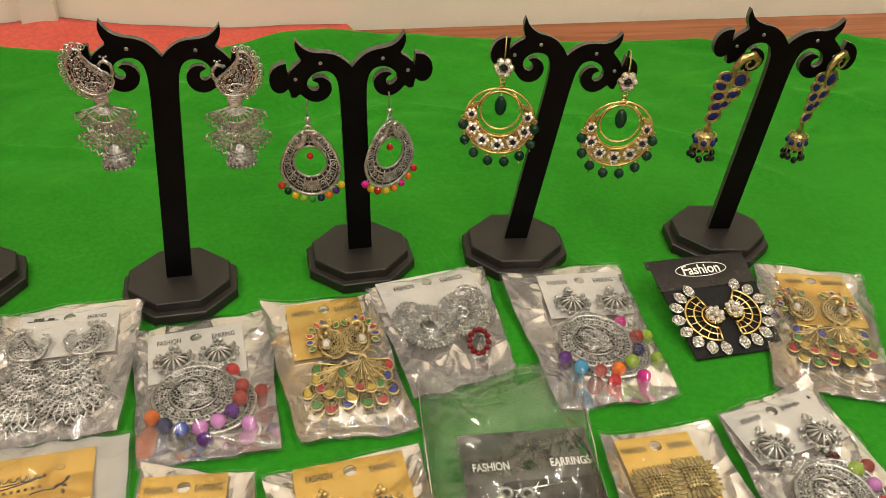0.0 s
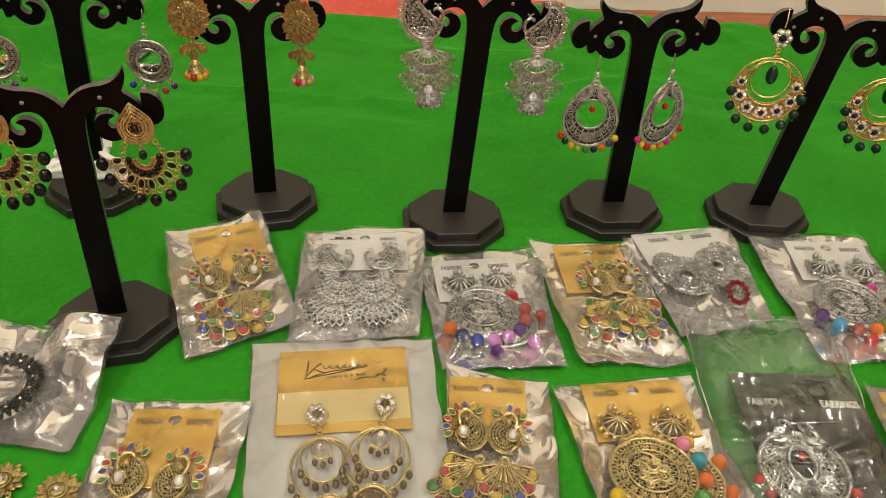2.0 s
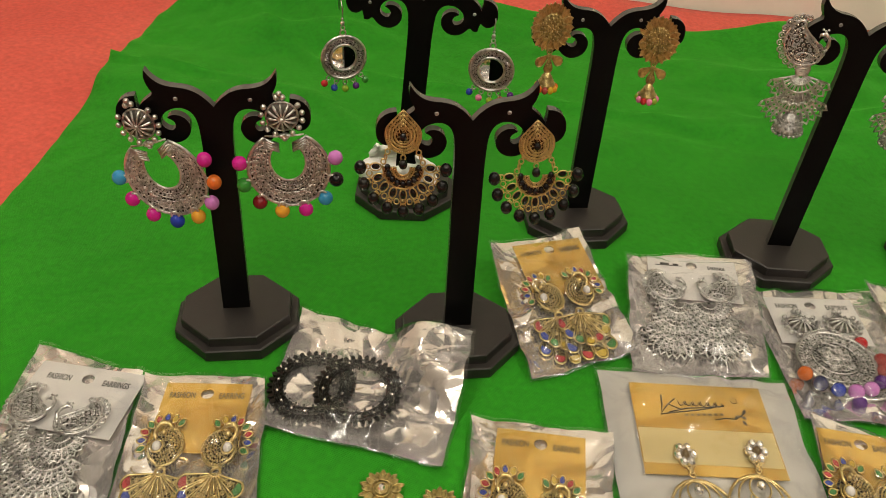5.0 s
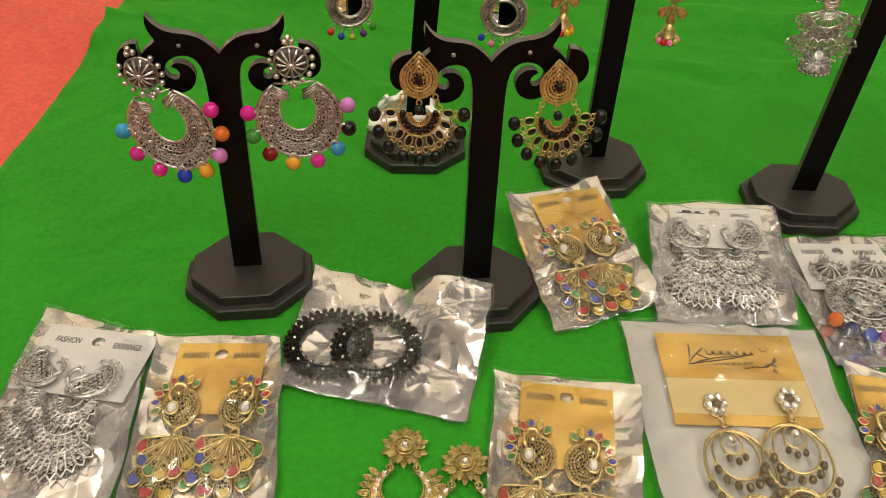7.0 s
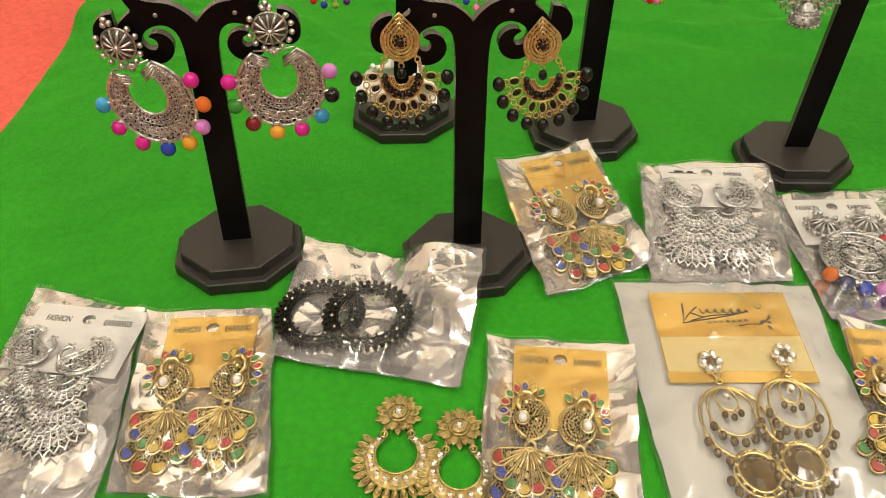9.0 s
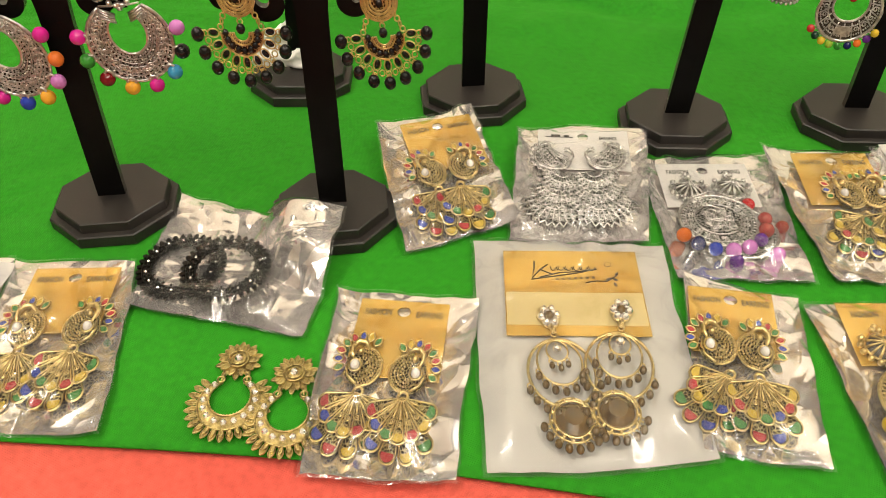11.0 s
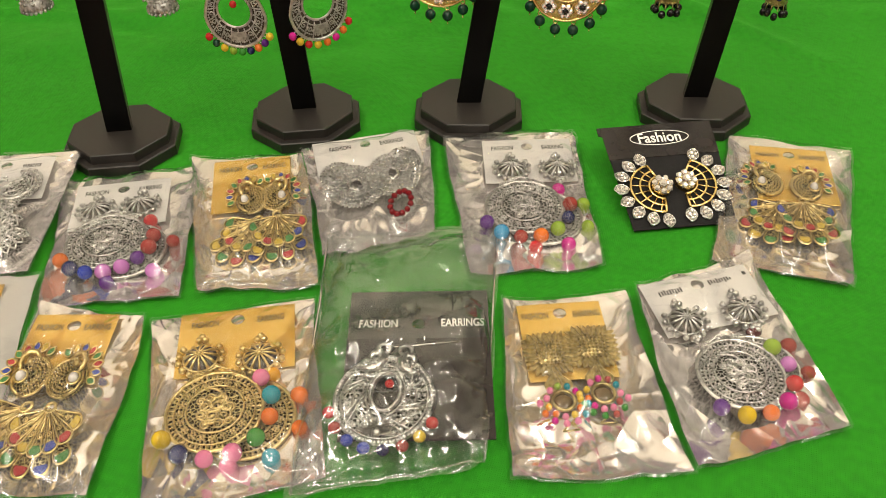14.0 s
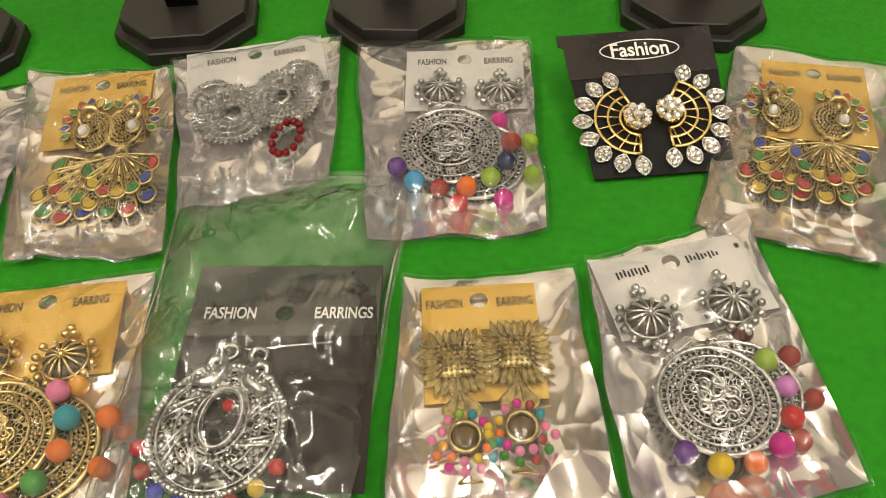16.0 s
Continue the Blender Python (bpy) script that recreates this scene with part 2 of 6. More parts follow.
HUES = {
    "red": (0.62, 0.025, 0.03), "darkred": (0.22, 0.01, 0.015), "pink": (0.90, 0.25, 0.45), "magenta": (0.72, 0.02, 0.32),
    "orange": (0.88, 0.20, 0.03), "amber": (0.88, 0.42, 0.04), "yellow": (0.82, 0.56, 0.04), "lime": (0.34, 0.52, 0.05),
    "green": (0.05, 0.30, 0.04), "darkgreen": (0.004, 0.045, 0.022), "teal": (0.02, 0.33, 0.42), "sapphire": (0.010, 0.016, 0.17), "blue": (0.025, 0.06, 0.48),
    "navy": (0.012, 0.014, 0.10), "sky": (0.05, 0.36, 0.66), "purple": (0.12, 0.02, 0.24), "violet": (0.66, 0.22, 0.62),
    "black": (0.008, 0.007, 0.008), "brick": (0.42, 0.06, 0.05), "maroon": (0.11, 0.012, 0.012),
}
BEAD = {k: material(k + "_bead", tuple(v * 0.42 for v in c), 0.06, second=tuple(v * 0.80 for v in c), scale=160, amount=0.7, spec=0.38) for k, c in HUES.items()}
ENAMEL = {k: material(k + "_enamel", tuple(v * 0.55 + 0.035 for v in c), 0.22, second=tuple(v * 0.32 + 0.02 for v in c), scale=600, amount=0.5, coat=0.4, fine=0.0003, fine_scale=600) for k, c in HUES.items()}

# ---------------------------------------------------------------- building tools


class Shape:
    """Collects one mesh, in centimetres."""

    def __init__(self):
        self.v, self.f, self.s = [], [], []

    def add(self, vs, fs, smooth=True):
        k = len(self.v)
        self.v += [tuple(p) for p in vs]
        self.f += [tuple(i + k for i in f) for f in fs]
        self.s += [smooth] * len(fs)
        return self

    def ball(self, x, y, z, r, n=8, k=5, sx=1.0, sy=1.0, sz=1.0):
        vs = [(x, y, z + r * sz)]
        for i in range(1, k):
            a = math.pi * i / k
            vs += [(x + r * sx * math.sin(a) * math.cos(2 * math.pi * j / n), y + r * sy * math.sin(a) * math.sin(2 * math.pi * j / n), z + r * sz * math.cos(a)) for j in range(n)]
        vs.append((x, y, z - r * sz))
        fs = [(0, 1 + j, 1 + (j + 1) % n) for j in range(n)]
        for i in range(k - 2):
            a, b = 1 + i * n, 1 + (i + 1) * n
            fs += [(a + j, b + j, b + (j + 1) % n, a + (j + 1) % n) for j in range(n)]
        a = 1 + (k - 2) * n
        fs += [(a + j, len(vs) - 1, a + (j + 1) % n) for j in range(n)]
        return self.add(vs, fs)

    def tube(self, pts, r, n=5, closed=False):
        pts = [Vector(p if len(p) == 3 else (*p, 0)) for p in pts]
        rs = r if isinstance(r, (list, tuple)) else [r] * len(pts)
        vs, fs, m = [], [], len(pts)
        for i, p in enumerate(pts):
            a = pts[(i - 1) % m] if closed or i else p
            b = pts[(i + 1) % m] if closed or i < m - 1 else p
            d = (b - a).normalized() if (b - a).length > 1e-9 else Vector((1, 0, 0))
            up = Vector((0, 0, 1)) if abs(d.z) < 0.9 else Vector((1, 0, 0))
            x = d.cross(up).normalized()
            y = x.cross(d)
            vs += [p + rs[i] * (math.cos(2 * math.pi * j / n) * x + math.sin(2 * math.pi * j / n) * y) for j in range(n)]
        for i in range(m if closed else m - 1):
            a, b = i * n, ((i + 1) % m) * n
            fs += [(a + j, a + (j + 1) % n, b + (j + 1) % n, b + j) for j in range(n)]
        if not closed:
            fs += [tuple(range(n))[::-1], tuple((m - 1) * n + j for j in range(n))]
        return self.add(vs, fs)

    def ring(self, x, y, z, r, t, n=24, k=5, sx=1.0, sy=1.0):
        return self.tube([(x + r * sx * math.cos(2 * math.pi * i / n), y + r * sy * math.sin(2 * math.pi * i / n), z) for i in range(n)], t, k, True)

    def band(self, a, b, z0, z1, closed=True):
        """A flat band between two outlines of as many points."""
        n = len(a)
        vs = [(*p[:2], z1) for p in a] + [(*p[:2], z1) for p in b] + [(*p[:2], z0) for p in a] + [(*p[:2], z0) for p in b]
        fs = []
        for i in range(n if closed else n - 1):
            j = (i + 1) % n
            fs += [(i, j, n + j, n + i), (2 * n + j, 2 * n + i, 3 * n + i, 3 * n + j), (j, i, 2 * n + i, 2 * n + j), (n + i, n + j, 3 * n + j, 3 * n + i)]
        if not closed:
            fs += [(0, n, 3 * n, 2 * n), (n - 1, 3 * n - 1, 4 * n - 1, 2 * n - 1)]
        return self.add(vs, fs, False)

    def plate(self, pts, z0, z1, smooth=False):
        n = len(pts)
        vs = [(*p[:2], z1) for p in pts] + [(*p[:2], z0) for p in pts]
        fs = [tuple(range(n)), tuple(range(2 * n - 1, n - 1, -1))]
        fs += [(i, n + i, n + (i + 1) % n, (i + 1) % n) for i in range(n)]
        return self.add(vs, fs, smooth)

    def dome(self, pts, z0, h, rings=3):
        """A cushion over an outline."""
        n = len(pts)
        cx, cy = sum(p[0] for p in pts) / n, sum(p[1] for p in pts) / n
        vs, fs = [], []
        for i in range(rings):
            a = math.pi / 2 * i / rings
            k = math.cos(a)
            vs += [(cx + (p[0] - cx) * k, cy + (p[1] - cy) * k, z0 + h * math.sin(a)) for p in pts]
        vs.append((cx, cy, z0 + h))
        for i in range(rings - 1):
            fs += [(i * n + j, i * n + (j + 1) % n, (i + 1) * n + (j + 1) % n, (i + 1) * n + j) for j in range(n)]
        fs += [((rings - 1) * n + j, (rings - 1) * n + (j + 1) % n, len(vs) - 1) for j in range(n)]
        return self.add(vs, fs)

    def lathe(self, prof, x=0.0, y=0.0, z=0.0, n=18):
        """A turned form about the vertical (y) axis; prof: radius, height."""
        vs, fs = [], []
        for r, h in prof:
            vs += [(x + r * math.cos(2 * math.pi * j / n), y + h, z + r * math.sin(2 * math.pi * j / n)) for j in range(n)]
        for i in range(len(prof) - 1):
            fs += [(i * n + j, (i + 1) * n + j, (i + 1) * n + (j + 1) % n, i * n + (j + 1) % n) for j in range(n)]
        return self.add(vs, fs)

    def mesh(self, name, mat):
        me = bpy.data.meshes.new(name)
        me.from_pydata([(x * 0.01, y * 0.01, z * 0.01) for x, y, z in self.v], [], self.f)
        me.polygons.foreach_set("use_smooth", self.s)
        me.materials.append(mat)
        me.update()
        return me


def part(name, shape, mat, parent=None, label="", at=None):
    """Links a shape as one mesh object, under a thing or a part."""
    ob = new(name, shape.mesh(name, mat) if isinstance(shape, Shape) else shape)
    ob.parent = parent
    if at is not None:
        ob.matrix_local = at
    if label:
        ob["label"] = label
    return ob


def thing(name, label, category, at, group=""):
    ob = new(name)
    ob.empty_display_size = 0.02
    ob.matrix_world = at
    return tagged(ob, label, category, group)


def circle(x, y, r, n=24, a0=0.0, a1=360.0, sx=1.0, sy=1.0):
    full = abs(a1 - a0) >= 360
    m = n if full else n - 1
    return [(x + r * sx * math.cos(radians(a0 + (a1 - a0) * i / m)), y + r * sy * math.sin(radians(a0 + (a1 - a0) * i / m))) for i in range(n)]


def spiral(x, y, r, turns=1.4, start=0.0, hand=1, n=16):
    return [(x + r * (1 - 0.8 * i / n) * math.cos(radians(start) + hand * 2 * math.pi * turns * i / n), y + r * (1 - 0.8 * i / n) * math.sin(radians(start) + hand * 2 * math.pi * turns * i / n)) for i in range(n + 1)]


def drop(x, y, length, width, angle, n=14):
    """A teardrop outline: a point at x, y and a round end, along angle (degrees from down, to the right)."""
    c, s = math.cos(radians(angle)), math.sin(radians(angle))
    r = width / 2
    pts = [(0.0, 0.0)] + [(r * math.sin(t), length - r + r * math.cos(t)) for t in [radians(-108 + 216 * i / (n - 2)) for i in range(n - 1)]]
    return [(x + w * c + d * s, y + w * s - d * c) for w, d in pts][::-1]


def leaf(x, y, length, width, angle, n=14):
    c, s = math.cos(radians(angle)), math.sin(radians(angle))
    pts = []
    for i in range(n):
        t = 2 * math.pi * i / n
        d = length * (0.5 - 0.5 * math.cos(t))
        w = width * 0.5 * math.sin(t) * abs(math.sin(t)) ** 0.7
        pts.append((x + w * c + d * s, y + w * s - d * c))
    return pts


def at3(pts, z):
    return [(p[0], p[1], z) for p in pts]


BALLS = {}


def ball_mesh(mat):
    if mat.name not in BALLS:
        cut = mat is CRYSTAL
        s = Shape().ball(0, 0, 0, 100, 7, 5) if cut else Shape().ball(0, 0, 0, 100, 16, 10)
        s.s = [not cut] * len(s.f)
        BALLS[mat.name] = s.mesh("bead", mat)
    return BALLS[mat.name]


def bead(parent, x, y, z, r, mat, name="bead", label=""):
    ob = part(name, ball_mesh(mat), mat, parent, label)
    ob.location = (x * 0.01, y * 0.01, z * 0.01)
    ob.scale = (r * 0.01,) * 3
    return ob


def small(text):
    return " ".join(text.split())


LETTERS = {}


def lettering(text, size):
    """The built-in font as a mesh, centred, size in centimetres."""
    if (text, size) not in LETTERS:
        c = bpy.data.curves.new("lettering", "FONT")
        c.body, c.size, c.align_x, c.align_y, c.extrude, c.offset = text, size * 0.01, "CENTER", "CENTER", 0.00004, size * 0.00018
        o = new("lettering", c)
        me = bpy.data.meshes.new_from_object(o.evaluated_get(bpy.context.evaluated_depsgraph_get()))
        bpy.data.objects.remove(o)
        LETTERS[(text, size)] = me
    return LETTERS[(text, size)]


def letters(parent, text, size, x, y, z, mat, squeeze=0.8, turn=0.0, name="lettering"):
    me = lettering(text, size).copy()
    me.materials.clear()
    me.materials.append(mat)
    ob = part(name, me, mat, parent, at=Matrix.Translation((x * 0.01, y * 0.01, z * 0.01)) @ Matrix.Rotation(radians(turn), 4, "Z") @ Matrix.Diagonal((squeeze, 1, 1, 1)))
    return ob


def filled(outline, holes, z0, z1):
    """A plate with holes through it, as a bmesh (centimetres in, metres out)."""
    bm = bmesh.new()
    for loop in (outline, *holes):
        vs = [bm.verts.new((p[0] * 0.01, p[1] * 0.01, z1 * 0.01)) for p in loop]
        for i in range(len(vs)):
            bm.edges.new((vs[i], vs[(i + 1) % len(vs)]))
    bmesh.ops.triangle_fill(bm, use_beauty=True, use_dissolve=False, edges=bm.edges[:])
    bmesh.ops.recalc_face_normals(bm, faces=bm.faces[:])
    if bm.faces and sum(f.normal.z for f in bm.faces) < 0:
        bmesh.ops.reverse_faces(bm, faces=bm.faces[:])
    top = bm.faces[:]
    ext = bmesh.ops.extrude_face_region(bm, geom=top)
    vs = [g for g in ext["geom"] if isinstance(g, bmesh.types.BMVert)]
    bmesh.ops.translate(bm, verts=vs, vec=(0, 0, (z0 - z1) * 0.01))
    bmesh.ops.recalc_face_normals(bm, faces=bm.faces[:])
    return bm


def bm_part(name, bm, mat, parent=None, label="", at=None):
    me = bpy.data.meshes.new(name)
    bm.to_mesh(me)
    bm.free()
    for m in mat if isinstance(mat, (list, tuple)) else [mat]:
        me.materials.append(m)
    return part(name, me, mat, parent, label, at)


def rough(x, y, z=0.0, octaves=3):
    return noise.fractal(Vector((x, y, z)), 1.0, 2.0, octaves)


def crease(x, y, z=0.0):
    """Sharp folds: high along lines."""
    return 1 - min(1, abs(noise.noise(Vector((x, y, z)))) * 3.2)

# ---------------------------------------------------------------- the room


def box(name, lo, hi, mat, label="", kind="structure", parent=None):
    s = Shape()
    (x0, y0, z0), (x1, y1, z1) = [[c * 100 for c in p] for p in (lo, hi)]
    s.add([(x0, y0, z0), (x1, y0, z0), (x1, y1, z0), (x0, y1, z0), (x0, y0, z1), (x1, y0, z1), (x1, y1, z1), (x0, y1, z1)],
          [(3, 2, 1, 0), (4, 5, 6, 7), (0, 1, 5, 4), (1, 2, 6, 5), (2, 3, 7, 6), (3, 0, 4, 7)], False)
    ob = part(name, s, mat, parent)
    if parent is None:
        ob.matrix_world = TABLE
        tagged(ob, label, kind=kind)
    return ob


WALL_V = 0.848
box("floor", (-3, -3.4, -0.85), (3, WALL_V, -0.75), FLOOR, "grey floor tiles under the table")
box("ceiling", (-3, -3.4, 1.95), (3, WALL_V, 2.05), CEIL, "white painted ceiling")
box("wall_north", (-3, WALL_V, -0.75), (3, WALL_V + 0.12, 1.95), WALL, "assumed cream wall out of view behind the table")
# unseen walls, added to bounce light and be mirrored in foil and metal
box("wall_south", (-3, -3.52, -0.75), (3, -3.4, 1.95), WALL, "assumed cream wall out of view")
box("wall_west", (-3.12, -3.4, -0.75), (-3, WALL_V, 1.95), WALL, "assumed cream wall out of view")
box("wall_east", (3, -3.4, -0.75), (3.12, WALL_V, 1.95), WALL, "assumed cream wall out of view")
box("trim", (-0.185, WALL_V - 0.012, -0.75), (-0.155, WALL_V - 0.002, 1.95), WHITE, "white painted upright strip on the cream wall")

table = thing("display_table", "glossy red-brown wooden table standing against the wall", "table", TABLE)
top = box("tabletop", (-1.0, -0.08, -0.035), (1.0, WALL_V - 0.004, -0.006), WOOD, parent=table)
for x in (-0.95, 0.89):
    for y in (-0.05, 0.70):
        box("leg", (x, y, -0.75), (x + 0.06, y + 0.06, -0.035), WOOD, parent=table)


def sheet(name, mat, label, category, us, vs, height, edge=lambda u, v: (u, v)):
    """A laid cloth: a grid over the table with its folds, and a thickness."""
    verts, faces = [], []
    for v in vs:
        for u in us:
            a, b = edge(u, v)
            p = tab(a, b, 0)
            verts.append((p.x, p.y, height(a, b)))
    n = len(us)
    for j in range(len(vs) - 1):
        for i in range(n - 1):
            faces.append((j * n + i, j * n + i + 1, (j + 1) * n + i + 1, (j + 1) * n + i))
    me = bpy.data.meshes.new(name)
    me.from_pydata(verts, [], faces)
    me.polygons.foreach_set("use_smooth", [True] * len(faces))
    me.materials.append(mat)
    ob = new(name, me)
    s = ob.modifiers.new("thickness", "SOLIDIFY")
    s.thickness, s.offset = 0.0012, -1
    return tagged(ob, label, category)


def steps(a, b, n):
    return [a + (b - a) * i / n for i in range(n + 1)]


def smooth01(x):
    x = max(0.0, min(1.0, x))
    return x * x * (3 - 2 * x)


def red_height(u, v):
    z = -0.0035 + 0.0008 * rough(u * 9, v * 9, 3)
    back = smooth01((v - 0.745) / 0.095)
    z += back * (0.004 + 0.022 * smooth01((0.02 - u) / 0.3)) * (0.75 + 0.5 * rough(u * 7, v * 4, 5))
    if v < -0.07:
        z -= (-0.07 - v) * 6
    out = smooth01((-0.50 - u) / 0.1)
    z += out * 0.004 * (1 + rough(u * 6, v * 5, 8))
    return z


def red_edge(u, v):
    k = smooth01((v - 0.63) / 0.11)
    lim = 0.92 - k * (0.92 - 0.105 + 0.006 * math.sin(v * 60))
    return (min(u, lim - (0.92 - u) * 0.002), min(v, 0.845))


sheet("red_cloth", RED, "plain red cotton cloth spread over the wooden table", "cloth", steps(-0.97, 0.92, 190), steps(-0.10, 0.845, 90), red_height, red_edge)


def green_height(u, v):
    z = 0.0
    # soft ironing folds and pulls
    z += 0.0160 * max(0, rough(u * 5 + 3, v * 11, 1)) * smooth01((v - 0.52) / 0.12)
    z += 0.0055 * max(0.0, crease(u * 3.0 + v * 2, v * 7, 7.5) - 0.75) * 4 * smooth01((v - 0.48) / 0.1)
    z += 0.0034 * (rough(u * 14, v * 14, 2)) * smooth01((v - 0.52) / 0.1)
    # bunched at the wall end, over the red cloth
    z += 0.030 * math.exp(-((u + 0.372) / 0.10) ** 2) * smooth01((v - 0.68) / 0.12) * (1 + 0.5 * rough(u * 12, v * 12, 9))
    z += 0.012 * math.exp(-((u - 0.075) / 0.07) ** 2) * smooth01((v - 0.745) / 0.05)
    z += smooth01((v - 0.74) / 0.05) * (0.004 + 0.012 * smooth01((0.0 - u) / 0.3))
    z += 0.0008 * rough(u * 40, v * 40, 4) * smooth01((-0.40 - u) / 0.08)
    return z + 0.0002


def green_edge(u, v):
    k = (v - 0.212) / (0.786 - 0.212)
    back = 0.786 + 0.006 * math.sin(u * 11) + 0.010 * math.exp(-((u - 0.075) / 0.06) ** 2) + 0.016 * smooth01((-0.15 - u) / 0.15) - 0.03 * smooth01((u - 0.2) / 0.4)
    front = 0.2160 + 0.0012 * math.sin(u * 23) - 0.032 * smooth01((u + 0.15) / 0.38)
    left = -0.491 - 0.035 * (v - 0.212) + 0.003 * math.sin(v * 17) + 0.035 * smooth01((v - 0.71) / 0.08)
    return (left + (u + 0.484) * (0.95 - left) / (0.95 + 0.484), front + (back - front) * k)


sheet("green_cloth", GREEN, "bright green cotton tablecloth with soft creases, lying over a red one", "cloth",
      steps(-0.484, 0.95, 300), steps(0.212, 0.786, 140), green_height, green_edge)

# ---------------------------------------------------------------- earring stands


def smoothed(pts, times=2, keep=()):
    """Rounds an open outline by cutting corners, keeping the named points sharp."""
    sharp = {pts[i] for i in keep}
    for _ in range(times):
        out = [pts[0]]
        for a, b in zip(pts, pts[1:]):
            p = (a[0] * 0.75 + b[0] * 0.25, a[1] * 0.75 + b[1] * 0.25)
            q = (a[0] * 0.25 + b[0] * 0.75, a[1] * 0.25 + b[1] * 0.75)
            if a in sharp and out[-1] != a:
                out.append(a)
            out += [p, q]
        out.append(pts[-1])
        pts = out
    return pts


HALF = [(0, 0), (0.28, 0.36), (0.72, 0.72), (1.2, 0.88), (1.7, 0.92), (2.12, 1.05), (2.45, 1.32), (2.68, 1.68),
        (2.74, 1.30), (2.62, 0.88), (2.42, 0.58), (2.72, 0.36), (3.0, 0.10), (3.16, -0.18), (3.2, 0.08), (3.22, 0.48),
        (3.62, 0.42), (3.98, 0.12), (4.12, -0.36), (4.05, -0.84), (3.78, -1.12), (3.45, -1.12), (3.22, -0.92), (3.15, -1.15),
        (3.10, -1.42), (2.85, -1.45), (2.66, -1.22), (2.42, -1.55), (2.02, -1.80), (1.58, -1.78), (1.20, -1.52), (1.03, -1.08),
        (1.14, -0.68), (1.45, -0.42), (1.82, -0.40), (2.0, -0.56), (1.72, -0.72), (1.66, -0.98), (1.82, -1.18), (2.08, -1.12), (2.28, -0.88),
        (2.26, -0.56), (2.06, -0.28), (1.74, -0.10), (1.32, -0.06), (0.98, -0.24), (0.78, -0.62), (0.70, -1.2), (0.67, -2.2)]
SHARP = (0, 7, 13, 15, 22, 24, 35, 48)


def octagon(hw, hd, cut, z):
    return [(-hw, -hd + cut, z), (-hw + cut, -hd, z), (hw - cut, -hd, z), (hw, -hd + cut, z), (hw, hd - cut, z), (hw - cut, hd, z), (-hw + cut, hd, z), (-hw, hd - cut, z)]


def tier(hw, hd, cut, z0, z1, ease):
    s = Shape()
    rings = [octagon(hw, hd, cut, z0), octagon(hw, hd, cut, z1 - ease), octagon(hw - ease, hd - ease, cut - ease * 0.4, z1)]
    vs = [p for r in rings for p in r]
    fs = [tuple(range(7, -1, -1)), tuple(range(16, 24))]
    for i in range(2):
        fs += [(i * 8 + j, i * 8 + (j + 1) % 8, i * 8 + 8 + (j + 1) % 8, i * 8 + 8 + j) for j in range(8)]
    return s.add(vs, fs, False)


def stand(bx, by, vx, vy, vz, yaw, label):
    """A base of two octagonal steps at bx, by and an upright board whose notch lies at vx, vy, vz (centimetres)."""
    st = thing("earring_stand", label, "jewellery stand", pose(bx / 100, by / 100, 0.0008, 0, 0, yaw), "black earring stands")
    part("base_plate", tier(3.08, 2.8, 1.72, 0.0, 0.62, 0.06), BASE, st)
    part("base_step", tier(2.72, 2.44, 1.56, 0.60, 1.18, 0.05), BASE, st)
    d = Vector((vx - bx, vy - by, vz - 1.1))
    length = d.length
    half = smoothed(HALF, 2, SHARP)
    right = [(x, y) for x, y in half]
    left = [(-x, y) for x, y in half[::-1]]
    low = [(0.68, -length), (-0.68, -length)]
    outline = right + low + left[:-1]
    holes = [circle(s * a, b, 0.085, 10) for s in (1, -1) for a, b in ((1.55, 0.36), (2.82, -0.42))]
    bm = filled(outline, holes, -0.21, 0.21)
    for f in bm.faces:
        f.material_index = 0 if abs(f.normal.z) > 0.9 else 1
    up = d.normalized()
    x = Vector((math.cos(radians(yaw)), math.sin(radians(yaw)), 0))
    x = (x - up * x.dot(up)).normalized()
    n = x.cross(up)
    m = Matrix((x, up, n)).transposed().to_4x4()
    m.translation = Vector((vx, vy, vz)) * 0.01
    board = bm_part("upright", bm, [BLACK, CUT], None)
    board.parent = st
    board.matrix_local = st.matrix_world.inverted() @ m
    # grey caps added in the holes, so that these show as light dots
    for s in (1, -1):
        for x, y in ((1.55, 0.36), (2.82, -0.42)):
            part("hole_dot", Shape().lathe([(0.01, 0.235), (0.06, 0.23), (0.10, 0.21), (0.085, 0.19), (0.085, -0.2)], 0, 0, 0, 10), HOLEDOT, board, "light grey dot set in a board hole", Matrix.Translation((s * x * 0.01, y * 0.01, 0)) @ Matrix.Rotation(math.pi / 2, 4, "X"))
    return st


STANDS = [
    (-42.05, 22.92, -41.60, 22.95, 12.90, 31, "black earring stand holding silver crescent earrings"),
    (-31.43, 27.00, -31.30, 27.08, 13.00, 32, "black earring stand holding gold and black earrings"),
    (-39.98, 37.59, -38.62, 36.97, 13.46, 24, "black earring stand holding round mirror earrings"),
    (-29.38, 39.93, -29.01, 39.58, 13.11, 31, "black earring stand holding golden sunflower earrings"),
    (-17.64, 41.94, -16.87, 42.72, 14.02, 22, "leaning black earring stand holding silver peacock earrings"),
    (-8.45, 46.65, -8.38, 45.60, 13.19, 22, "black earring stand holding oval silver earrings"),
    (0.51, 49.57, 2.16, 50.68, 12.75, 14, "leaning black earring stand holding gold ring earrings"),
    (13.02, 53.35, 14.04, 53.90, 13.34, 12, "black earring stand holding blue and gold drop earrings"),
]
for row in STANDS:
    stand(*row)

# ---------------------------------------------------------------- packets


